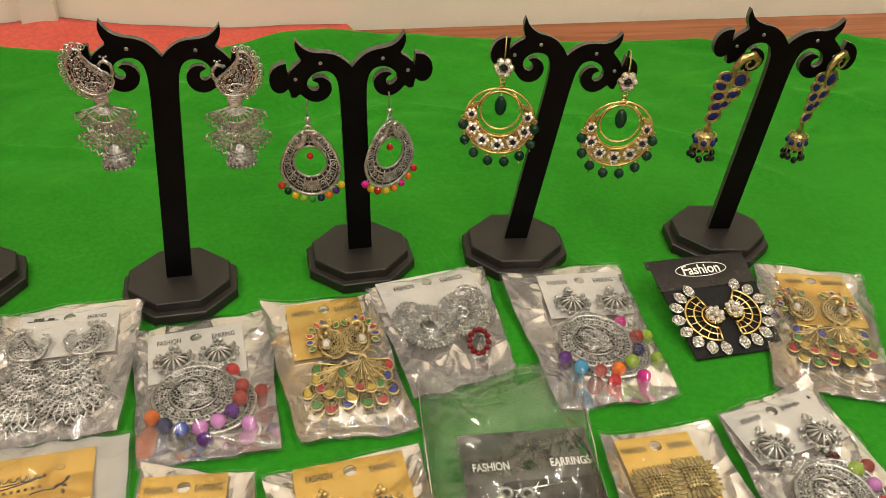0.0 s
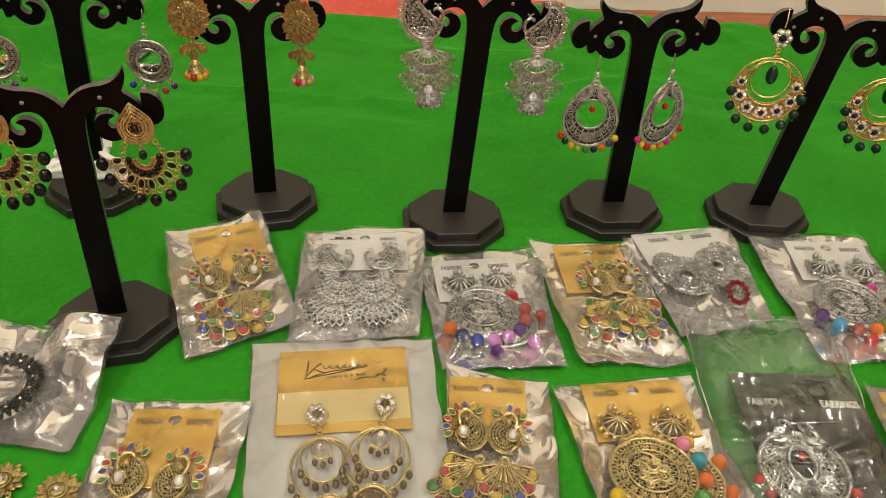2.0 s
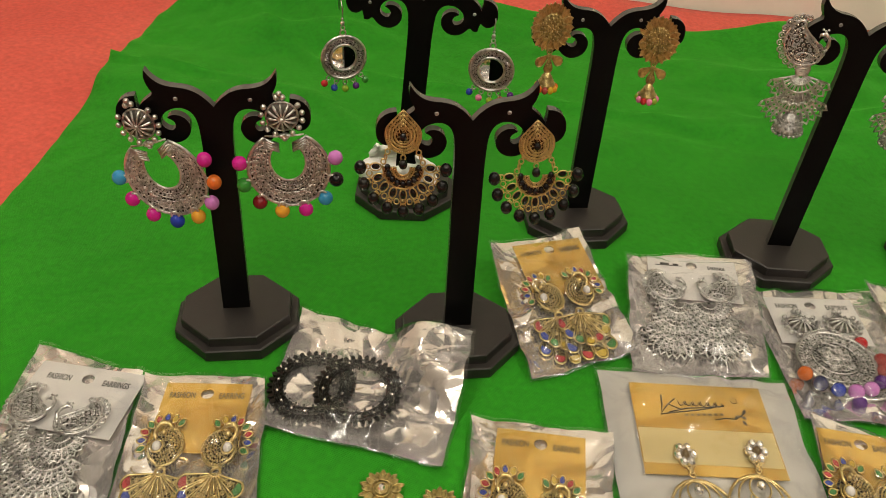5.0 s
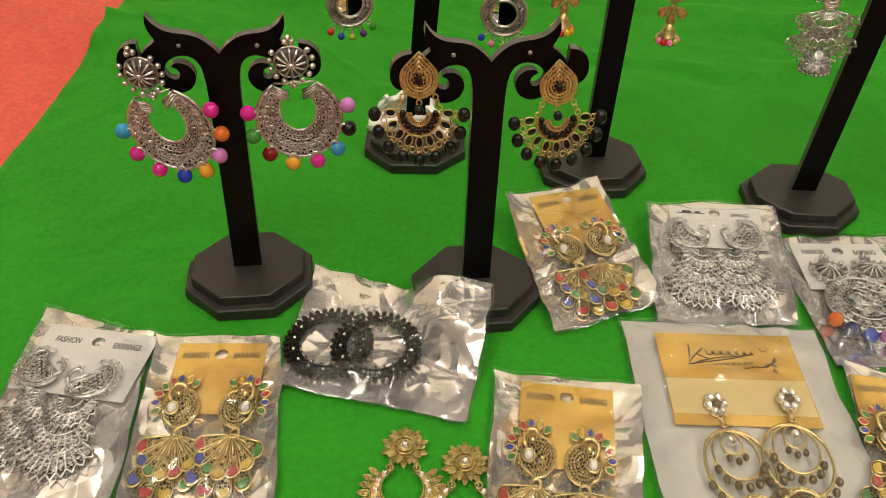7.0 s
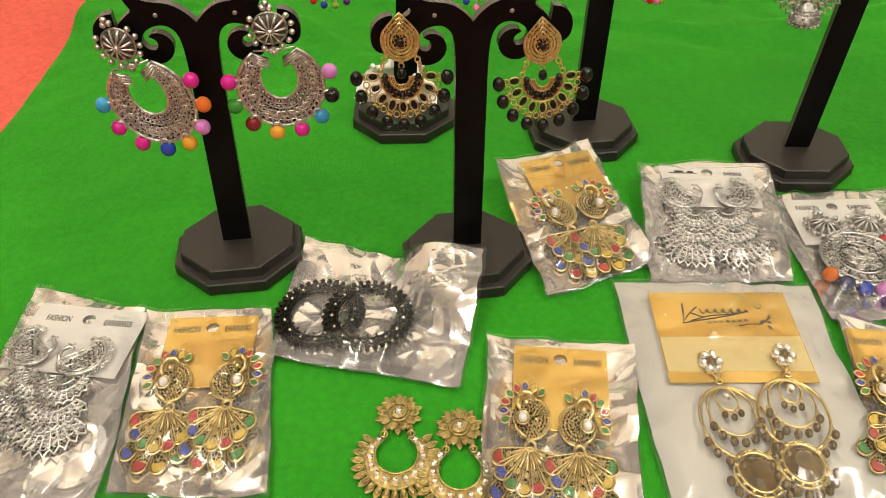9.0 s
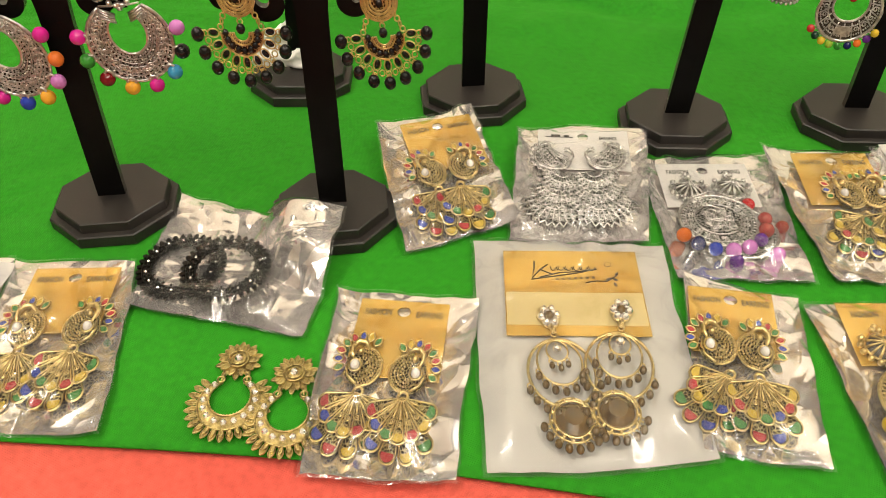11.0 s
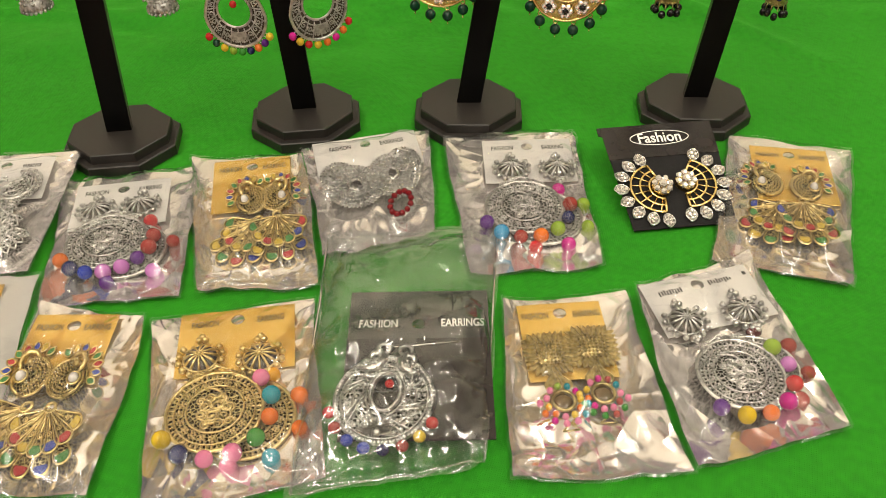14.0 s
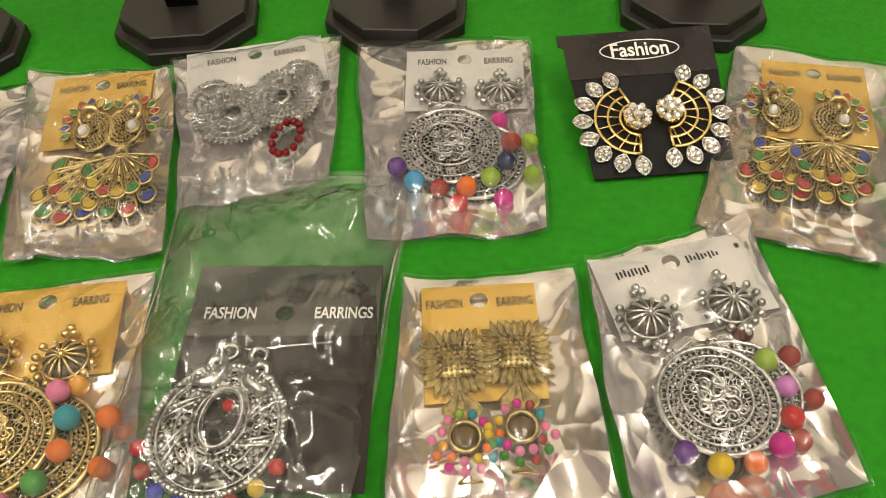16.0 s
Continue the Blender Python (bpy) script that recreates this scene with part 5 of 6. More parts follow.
def hung_blue_chain(m, side, label):
    """Origin at the large blue stone."""
    s, blue = Shape(), []

    def setting(x, y, w, h, turn):
        w, h = w * 1.2, h * 1.3
        c, d = math.cos(radians(turn)), math.sin(radians(turn))
        for k, t in ((1.25, 0.055), (0.95, 0.04)):
            s.tube([(x + w * k * math.cos(a) * c - h * k * math.sin(a) * d, y + w * k * math.cos(a) * d + h * k * math.sin(a) * c, 0.1) for a in [2 * math.pi * i / 14 for i in range(14)]], t, 4, True)
        s.plate([(x + w * 1.2 * math.cos(a) * c - h * 1.2 * math.sin(a) * d, y + w * 1.2 * math.cos(a) * d + h * 1.2 * math.sin(a) * c) for a in [2 * math.pi * i / 14 for i in range(14)]], -0.02, 0.06)
        blue.append((x, y, w, h, turn))

    s.tube([(side * x, y, 0.1) for x, y in ((-0.5, 0.2), (-0.45, 0.75), (-0.1, 1.25), (0.4, 1.4), (0.75, 1.1), (0.7, 0.75))], [0.12, 0.2, 0.24, 0.22, 0.17, 0.08], 7)
    setting(0, 0, 0.32, 0.30, 30)
    for x, y, w, h, t in ((-0.85, 0.15, 0.3, 0.2, -15), (-1.02, -0.32, 0.3, 0.2, -20), (-0.25, -0.82, 0.3, 0.2, 30), (-1.02, -0.9, 0.3, 0.2, 0), (-0.98, -1.5, 0.3, 0.2, 5), (-1.05, -2.08, 0.3, 0.2, 20), (-0.55, -1.35, 0.22, 0.16, 40)):
        setting(side * x, y, w, h, side * t)
    s.tube([(side * x, y, 0.0) for x, y in ((-0.1, -0.4), (-0.3, -1.0), (-0.75, -1.8), (-1.1, -2.5), (-1.2, -2.75))], [0.15, 0.18, 0.15, 0.1, 0.06], 6)
    s.tube([(side * x, y, 0.0) for x, y in ((-0.5, 0.1), (-0.9, -0.3), (-1.0, -1.0), (-1.05, -1.9))], [0.12, 0.14, 0.14, 0.1], 6)
    x = -1.2 * side
    s.plate(drop(x + 0.05 * side, -2.35, 0.7, 0.45, 0), 0.0, 0.12)
    s.ring(x, -2.95, 0.1, 0.14, 0.05, 9, 4)
    s.lathe([(0.05, 0), (0.45, -0.08), (0.58, -0.3), (0.60, -0.75), (0.56, -0.85), (0.4, -0.5)], x, -3.05, 0.1, 18)
    for y in (-3.12, -3.8):
        for i in range(18):
            a = 2 * math.pi * i / 18
            s.ball(x + 0.58 * math.cos(a), y, 0.1 + 0.58 * math.sin(a), 0.07, 5, 3)
    for i in range(10):
        a = 2 * math.pi * i / 10
        s.tube([(x + 0.55 * math.cos(a), -3.85, 0.1 + 0.55 * math.sin(a)), (x + 0.62 * math.cos(a), -4.15, 0.1 + 0.62 * math.sin(a))], 0.04, 4)
    # curled plume and grains over the topmost stone
    s.tube(at3(spiral(side * 0.25, 0.95, 0.55, 1.3, 200, -side, 14), 0.2), 0.07, 5)
    for i in range(12):
        a = 2 * math.pi * i / 12
        s.ball(0.55 * math.cos(a), 0.55 * math.sin(a), 0.12, 0.07, 5, 3)
    e = root(s, DARKGOLD, None, m, label)
    for bx, by, w, h, t in blue:
        o = [(bx + w * math.cos(a) * math.cos(radians(t)) - h * math.sin(a) * math.sin(radians(t)), by + w * math.cos(a) * math.sin(radians(t)) + h * math.sin(a) * math.cos(radians(t))) for a in [2 * math.pi * i / 14 for i in range(14)]]
        part("stone", Shape().dome(o, 0.06, 0.12, 3), BEAD["sapphire"], e, "deep blue stone")
    for i in range(7):
        a = 2 * math.pi * i / 7 + 0.2
        bead(e, x + 0.58 * math.cos(a), -3.45, 0.1 + 0.58 * math.sin(a), 0.17, BEAD["sapphire"], "stone", "deep blue stone")
    for i in range(9):
        a = 2 * math.pi * i / 9
        bead(e, x + 0.62 * math.cos(a), -4.3 - 0.12 * (i % 2), 0.1 + 0.62 * math.sin(a), 0.2, BEAD["black"], label="black bead")
    return e


H = hang
C1 = "silver crescent earring with coloured beads on a black stand"
hung_crescent(H(-44.05, 20.91, 12.32, 24, 16, (0.90, 0.96)), ("sky", "magenta", "magenta", "blue", "amber", "violet", "orange", "magenta"), C1)
hung_crescent(H(-38.66, 23.71, 12.78, 32, 2, (0.92, 0.92)), ("magenta", "green", "darkred", "amber", "magenta", "sky", "black", "violet"), C1)
C2 = "antique gold earring with black beads on a black stand"
hung_black_beads(H(-33.53, 25.05, 12.70, 25, 0, (0.76, 0.95)), C2)
hung_black_beads(H(-28.66, 28.12, 12.06, 28, 4, (0.76, 0.95)), C2)
C3 = "round silver mirror earring with tiny beads on a black stand"
hung_mirror(H(-42.55, 35.01, 10.04, 42, 0, (0.95, 0.98)), ("red", "blue", "lime", "purple", "green"), C3)
hung_mirror(H(-34.99, 38.41, 9.65, 18, 0, (0.95, 0.98)), ("blue", "pink", "lime", "brick", "purple"), C3)
C4 = "gold sunflower earring with a bee drop on a black stand"
hung_bee(H(-31.49, 37.56, 13.19, 32, 0, (0.86, 1.04)), ("orange", "amber", "yellow", "brick"), C4)
hung_bee(H(-26.56, 40.56, 12.41, 12, 0, (0.86, 1.04)), ("pink", "lime", "pink", "red"), C4)
C5 = "pale silver peacock earring with lace fans on a stand"
hung_silver_lace(H(-19.36, 40.87, 13.67, 14, 3, (1.05, 1.14)), -1, C5)
hung_silver_lace(H(-13.80, 43.44, 13.02, 20, 0, (1.05, 1.14)), 1, C5)
C6 = "oval dark silver earring with tiny beads on a stand"
oval_drop(None, H(-10.51, 44.66, 7.99, 14, 0, (1.08, 1.16)), ("red", "darkgreen", "yellow", "lime", "green", "navy", "orange", "purple", "yellow"), C6, ground=GROUND)
oval_drop(None, H(-6.63, 46.22, 8.14, 46, 0, (1.08, 1.16)), ("magenta", "yellow", "red", "yellow", "orange", "magenta", "orange", "red"), C6, ground=GROUND)
C7 = "gold ring earring with crystal flowers and green beads"
hung_green_ring(H(-1.04, 49.34, 12.27, 4, 0, (1.12, 1.16)), C7)
hung_green_ring(H(5.55, 50.31, 11.77, 8, 0, (1.12, 1.16)), C7)
C8 = "gold chain earring with blue stones on a black stand"
hung_blue_chain(H(11.71, 52.25, 11.65, 15, 0, (1.0, 1.05)), 1, C8)
hung_blue_chain(H(16.89, 53.94, 11.49, 30, 0, (0.88, 1.06)), 1, C8)

# ---------------------------------------------------------------- the packets and what is in them


def packet(hole, yaw, label, name="earring_packet"):
    return thing(name, label, "earring packet", packet_frame(hole, yaw), "packets of earrings")


def fashion(word="EARRING", w=4.0, y=-0.12):
    return [("FASHION", -0.28 * w, y, 1.5), (word, 0.29 * w, y, 1.5)]


GOLD_LABEL = "clear packet of gold enamel peacock earrings on a gold card"


def peacock_packet(hole, yaw, corners, seed, pearls, apexes, low=-3.4, word="EARRING", w=4.0, label=GOLD_LABEL, high=0.95, turns=(0, 0), shift=0):
    p = packet(hole, yaw, label)
    pouch(p, corners, seed, high)
    card(p, w, 0.65, low, GOLDCARD, fashion(word, w))
    tail = TAIL[shift:] + TAIL[:shift]
    for (x, y), a, z in zip(apexes, turns, (0.30, 0.50)):
        peacock_tail(p, flat(x, y, z, a) @ Matrix.Diagonal((0.82, 1.06, 1, 1)), tail)
    for (x, y), side in zip(pearls, (-1, 1)):
        peacock_head(p, flat(x - side * 0.12, y + 0.42, 0.45, 0) @ Matrix.Diagonal((0.85, 1.06, 1, 1)), side)
    return p


# back row
P = packet((-45.64, 16.01, 0.5), 16.2, "clear packet of silver peacock earrings on a silver card")
pouch(P, [(-49.61, 16.77), (-43.72, 17.71), (-38.71, 8.49), (-44.68, 6.45)], 1.3)
card(P, 5.3, 0.75, -3.2, SILVERCARD, fashion("EARRINGS", 5.0))
for x, y, a, z in ((-0.9, -4.9, -12, 0.3), (0.9, -5.2, 4, 0.5)):
    s = Shape()
    lace_fan(s, 0, 1.55, 1.35, 170, 13, 0.24)
    lace_fan(s, 0, 0.85, 1.75, 140, 13, 0.14)
    lace_fan(s, 0, 0.25, 2.25, 130, 13, 0.04)
    e = part("lace_drop", s, SILVER, P, "layered silver lace fans", flat(x, y, z, a) @ Matrix.Diagonal((0.84, 1.04, 1, 1)))
    g = Shape()
    for y0, r, w, q in ((1.55, 1.3, 170, 0.24), (0.85, 1.7, 140, 0.14), (0.25, 2.2, 130, 0.04)):
        fan_ground(g, 0, y0, r, w, q)
    part("fan_ground", g, CHASED, e, "finely chased metal")
silver_peacock(P, flat(-1.4, -2.2, 0.5), -1, SILVER)
silver_peacock(P, flat(0.7, -2.5, 0.5), 1, SILVER)

peacock_packet((-40.01, 17.78, 0.6), 25.7, [(-43.60, 17.60), (-38.30, 19.78), (-33.10, 11.51), (-38.81, 9.13)], 2.7, ((-1.3, -3.6), (1.5, -3.6)), ((-1.0, -4.6), (1.4, -4.7)), turns=(-6, -8))

# black hoops
P = packet((-34.06, 22.07, 0.5), 17.1, "silver foil packet of two black stone hoop earrings")
pouch(P, [(-39.53, 25.01), (-30.12, 26.09), (-28.48, 19.22), (-36.97, 17.51)], 3.9, 0.75, rest=(1.5, 2.6, 4.8))


def black_hoop(parent, m):
    s = Shape()
    n = 36
    s.band(circle(0, 0, 1.80, n), circle(0, 0, 1.38, n), 0.0, 0.12)
    for r in (1.80, 1.60, 1.40):
        s.ring(0, 0, 0.13, r, 0.05, n, 4)
    for i in range(n):
        a = 360 * i / n
        s.plate(leaf(1.76 * math.sin(radians(a)), -1.76 * math.cos(radians(a)), 0.36, 0.24, a), 0.0, 0.14)
        for r in (1.50, 1.70):
            s.ball(r * math.cos(radians(a)), r * math.sin(radians(a)), 0.14, 0.075, 6, 4)
    for i in range(20):
        a = 2 * math.pi * i / 20
        s.tube([(1.4 * math.cos(a), 1.4 * math.sin(a), 0.1), (1.3 * math.cos(a), 1.2 * math.sin(a), 0.1)], 0.06, 4)
    e = root(s, GUN, parent, m, "black metal hoop set with grey stones")
    for i in range(15):
        a = 2 * math.pi * (i + 0.5) / 15
        bead(e, 1.62 * math.cos(a), 1.62 * math.sin(a), 0.16, 0.085, CRYSTAL, "crystal", "small grey crystal")
    return e


SMALLER = Matrix.Diagonal((1.0, 1.06, 1.0, 1))
black_hoop(P, flat(-2.35, -0.85, 0.30, 0) @ SMALLER)
black_hoop(P, flat(-0.05, -1.05, 0.62, 10) @ SMALLER)

peacock_packet((-29.28, 34.74, 1.5), 39.8, [(-32.51, 33.48), (-28.33, 37.43), (-22.59, 30.42), (-26.83, 25.83)], 4.4, ((-1.5, -4.0), (0.7, -3.9)), ((-1.2, -5.0), (-0.1, -5.1)), turns=(-10, -4))

P = packet((-21.73, 37.50, 1.2), 20.7, "clear packet of silver peacock earrings on a silver card")
pouch(P, [(-25.28, 36.97), (-18.76, 39.95), (-16.37, 31.37), (-22.57, 28.68)], 5.1)
card(P, 4.9, 0.6, -2.7, SILVERCARD, [("EARRINGS", 1.35, -0.1, 0)], size=0.36)
bars(P, ((-1.3, -0.1, 1.5, 0.05), (-1.5, 0.02, 0.5, 0.16), (-0.9, 0.0, 0.3, 0.14)), 0.38, INK)
for x, y, a, z in ((-1.3, -4.0, -10, 0.3), (0.5, -4.1, 8, 0.5)):
    s = Shape()
    lace_fan(s, 0, 0.85, 1.35, 170, 13, 0.24)
    lace_fan(s, 0, 0.25, 1.75, 140, 13, 0.14)
    lace_fan(s, 0, -0.35, 2.25, 130, 13, 0.04)
    e = part("lace_drop", s, SILVER, P, "layered silver lace fans", flat(x, y, z, a) @ Matrix.Diagonal((0.84, 1.04, 1, 1)))
    g = Shape()
    for y0, r, w, q in ((0.85, 1.3, 170, 0.24), (0.25, 1.7, 140, 0.14), (-0.35, 2.2, 130, 0.04)):
        fan_ground(g, 0, y0, r, w, q)
    part("fan_ground", g, CHASED, e, "finely chased metal")
silver_peacock(P, flat(-1.5, -2.1, 0.5), -1, SILVER)
silver_peacock(P, flat(0.9, -2.0, 0.5), 1, SILVER)

CH = "clear packet of silver disc earrings with coloured beads"


def chand_packet(hole, yaw, corners, seed, studs, disc, hues, hues2, metal=SILVER, ground=CHASED, cardmat=SILVERCARD, w=4.8, low=-3.0, word="EARRING", label=CH, r=1.9, texts=None, second=(0.9, -0.5), high=1.15, a0=-150, a1=0, br=0.37):
    p = packet(hole, yaw, label)
    pouch(p, corners, seed, high)
    card(p, w, 0.6, low, cardmat, fashion(word, w) if texts is None else texts)
    chand(p, flat(disc[0] + second[0], disc[1] + second[1], 0.22, 24), metal, ground, hues2, r, "pierced crescent disc earring with beads", -130, 40, br * 0.94)
    chand(p, flat(disc[0], disc[1], 0.55, 0), metal, ground, hues, r, "pierced crescent disc earring with beads", a0, a1, br)
    for x, y in studs:
        stud(p, flat(x, y, 0.5), metal, ground)
    return p


chand_packet((-15.18, 38.02, 0.5), 24.6, [(-18.57, 37.85), (-12.35, 40.99), (-8.56, 31.99), (-14.55, 29.53)], 6.2, ((-1.1, -1.8), (1.1, -1.7)), (-0.2, -4.4),
             ("orange", "navy", "blue", "violet", "violet", "purple", "brick", "brick"), ("purple", "violet", "brick", "red"))

peacock_packet((-9.09, 40.97, 1.0), 23.9, [(-12.59, 40.97), (-6.88, 42.72), (-2.60, 34.28), (-7.83, 32.30)], 7.6, ((-0.15, -3.15), (1.45, -3.1)), ((0.35, -4.35), (1.35, -4.3)), turns=(-30, 2), shift=2)

# wheel-shaped peacocks
P = packet((-4.09, 44.68, 0.8), 29.1, "clear packet of round silver earrings on a white card")
pouch(P, [(-7.32, 43.38), (-1.16, 47.07), (1.63, 39.11), (-3.09, 36.05)], 8.8, 0.9)
card(P, 5.7, 0.65, -2.3, SILVERCARD, fashion("EARRINGS", 5.0))


def scallop_wheel(parent, m, side):
    """A comma-shaped bird: dense rows of tiny feathers round a small opening, rising to a curl."""
    s, g = Shape(), Shape()
    g.band(circle(0, 0, 1.25, 30), circle(0.05, 0.1, 0.36, 30), 0.0, 0.04)
    for r, n, length in ((0.40, 18, 0.30), (0.66, 28, 0.30), (0.92, 36, 0.30), (1.17, 44, 0.26)):
        s.ring(0, 0, 0.10, r, 0.03, 30, 4)
        for i in range(n):
            a = 360 * (i + 0.5 * (r > 0.6)) / n
            o = leaf(r * math.sin(radians(a)), -r * math.cos(radians(a)), length, 0.14, a, 10)
            s.plate(o, 0.05, 0.09)
            s.tube(at3(o, 0.10), 0.022, 3, True)
    s.tube(at3([(side * x, y) for x, y in ((-0.35, -0.2), (0.0, -0.38), (0.26, -0.1), (0.12, 0.25), (-0.12, 0.34), (-0.26, 0.24))], 0.16), [0.05, 0.09, 0.09, 0.08, 0.09, 0.04], 6)
    spine = smoothed([(side * x, y) for x, y in ((1.15, 0.35), (1.20, 0.85), (0.95, 1.35), (0.45, 1.60), (0.02, 1.45), (0.0, 1.15))], 2)
    s.tube(at3(spine, 0.14), 0.05, 4)
    for i in range(0, len(spine) - 1):
        (x, y), (x2, y2) = spine[i], spine[i + 1]
        d = math.degrees(math.atan2(y2 - y, x2 - x))
        for turn in (0, 180):
            o = leaf(x, y, 0.26, 0.13, d + turn, 10)
            s.plate(o, 0.06, 0.10)
            s.tube(at3(o, 0.11), 0.02, 3, True)
    e = root(s, PALE, parent, m, "round silver peacock of tiny feathers")
    part("patina_ground", g, AGED, e, "finely chased metal")
    return e


scallop_wheel(P, flat(-1.15, -3.6, 0.45, 8) @ Matrix.Diagonal((1.08, 1.22, 1, 1)), -1)
scallop_wheel(P, flat(1.0, -3.3, 0.60, -12) @ Matrix.Diagonal((1.02, 1.25, 1, 1)), 1)
s = Shape()
s.ring(0, 0, 0.3, 0.85, 0.11, 24, 6, sx=0.55)
s.ring(0, 0, 0.12, 0.85, 0.08, 24, 5, sx=0.55)
g = part("stone_ring", s, PALE, P, "small ring with red stones", flat(0.9, -5.75, 0.40, -24))
for i in range(12):
    a = radians(30 * i)
    bead(g, 0.50 * math.cos(a), 0.88 * math.sin(a), 0.42, 0.16, BEAD["darkred"], "stone", "dark red stone")

chand_packet((4.55, 46.67, 0.8), 17.4, [(-0.03, 46.47), (6.70, 48.81), (9.86, 38.84), (4.03, 36.65)], 9.5, ((-1.0, -2.1), (1.4, -2.2)), (-0.6, -5.2),
             ("purple", "sky", "brick", "orange", "lime", "navy", "brick"), ("red", "magenta", "lime", "lime", "magenta"))

# black card with crystal fans, leaning on a stand's foot
m = Matrix.Translation((0.1336, 0.4278, 0.0022)) @ Matrix.Rotation(radians(22), 4, "Z") @ Matrix.Rotation(radians(14), 4, "X")
P = thing("earring_card", "black velvet card with gold crystal fan earrings", "earring card", m, "packets of earrings")
bm = filled([(-2.55, 0), (2.65, 0), (3.05, 4.55), (-2.75, 4.55)], [], -0.05, 0.03)
bm_part("velvet_card", bm, VELVET, P, "black velvet card")
bm = filled([(-2.8, 4.5), (3.05, 4.5), (3.15, 6.7), (-3.05, 6.7), (-3.05, 6.2), (-2.85, 6.1)], [], 0.0, 0.07)
strip = bm_part("plastic_strip", bm, BLACKCARD, P, "glossy black strip with a printed oval")
letters(strip, "Fashion", 0.95, 0.15, 5.75, 0.075, WHITEINK, 0.82, 0)
s = Shape().tube(at3(circle(0.15, 5.75, 1.0, 40, sx=1.58, sy=0.48), 0.08), 0.03, 4, True)
part("printed_oval", s, WHITEINK, strip)


def crystal_fan(parent, m, side):
    s, st, claws = Shape(), [], []
    n = 16
    out = circle(0, 0, 1.5, n, 95, 265)
    inn = circle(0.22, 0, 0.72, n, 100, 260)
    out, inn = [[(side * x, y) for x, y in q] for q in (out, inn)]
    for f in (out, inn, [((a[0] + b[0]) / 2, (a[1] + b[1]) / 2) for a, b in zip(out, inn)]):
        s.tube(at3(f, 0.2), 0.075, 5)
    for i in range(0, n, 2):
        s.tube([(*out[i], 0.2), (*inn[i], 0.2)], 0.05, 4)
    s.tube([(*out[0], 0.2), (*inn[0], 0.2)], 0.08)
    s.tube([(*out[-1], 0.2), (*inn[-1], 0.2)], 0.08)
    for i in range(8):
        a = radians(100 + 165 * i / 7)
        x, y = side * 1.92 * math.cos(a), 1.92 * math.sin(a)
        d = math.degrees(math.atan2(y, x)) + 90
        o = leaf(x * 0.82, y * 0.82, 0.82, 0.62, d)
        claws.append(Shape().plate(o, 0.05, 0.14).tube(at3(o, 0.16), 0.045, 4, True))
        for q, w in ((0.92, 0.0), (1.04, 0.12), (1.04, -0.12), (1.16, 0)):
            st.append((x * q - y * w / 1.92, y * q + x * w / 1.92, 0.2, 0.125))
    cx = side * 0.0
    for i in range(7):
        a = 2 * math.pi * i / 7
        st.append((cx + side * 0.15 + 0.42 * math.cos(a), 0.42 * math.sin(a), 0.5, 0.19))
    s.plate(circle(cx + side * 0.15, 0, 0.55, 16), 0.1, 0.42)
    st.append((cx + side * 0.15, 0, 0.58, 0.24))
    e = root(s, BRIGHT, parent, m, "gold openwork fan with clear crystals")
    for claw in claws:
        part("crystal_setting", claw, PALE, e, "silver leaf-shaped setting")
    for x, y, z, r in st:
        bead(e, x, y, z, r, CRYSTAL, "crystal", "clear crystal")
    return e


LESS = Matrix.Diagonal((0.95, 1.0, 0.9, 1))
crystal_fan(P, flat(-0.75, 2.35, 0.03, 6) @ LESS, 1)
crystal_fan(P, flat(0.80, 2.55, 0.03, -14) @ LESS, -1)

peacock_packet((18.30, 49.82, 0.5), 6.6, [(15.24, 51.07), (21.59, 51.40), (20.92, 40.41), (14.80, 40.61)], 10.3, ((-1.65, -3.15), (0.65, -3.3)), ((-0.95, -4.5), (0.05, -4.4)), word="EARRINGS", low=-4.0, turns=(-26, 2), shift=1)

# front row
peacock_packet((-25.00, 22.16, 0.6), 18.3, [(-28.49, 22.32), (-22.34, 24.26), (-19.46, 15.45), (-25.03, 13.23)], 11.2, ((-1.4, -3.7), (0.9, -3.9)), ((-1.2, -4.7), (0.7, -4.9)), turns=(-6, 3), low=-3.7)

# large hoops in a soft white packet
P = packet((-19.67, 29.16, 0.5), 23.5, "soft white packet of large gold hoop earrings")
pouch(P, [(-24.22, 28.03), (-15.73, 31.48), (-10.66, 20.38), (-18.47, 16.18)], 12.9, 0.9, PAPER, FILM, back_name="white_back")
c = card(P, 6.3, -0.1, -5.5, GOLDCARD, [], hole=0)
part("pale_strip", Shape().plate([(-3.1, -4.9), (3.1, -4.9), (3.1, -2.9), (-3.1, -2.9)], 0.372, 0.378), GOLDSTRIP, c, "pale gold printed strip")
s = Shape()
s.tube([(x, y, 0.38) for x, y in ((-1.9, -2.05), (-1.2, -1.9), (-0.4, -1.75), (0.5, -1.55), (1.2, -1.35), (0.4, -1.5), (-0.6, -1.6), (-1.5, -1.9))], 0.035, 4)
s.tube([(x, y, 0.38) for x, y in ((-1.7, -0.85), (-1.75, -1.4), (-1.85, -1.95), (-1.5, -1.45), (-1.1, -1.05), (-1.45, -1.4), (-0.9, -1.7))], 0.04, 4)
for i in range(6):
    s.tube(at3(smoothed([(-0.95 + 0.36 * i, -1.15), (-0.92 + 0.36 * i, -1.45), (-0.75 + 0.36 * i, -1.42), (-0.70 + 0.36 * i, -1.15), (-0.62 + 0.36 * i, -1.42)], 1), 0.38), 0.028, 3)
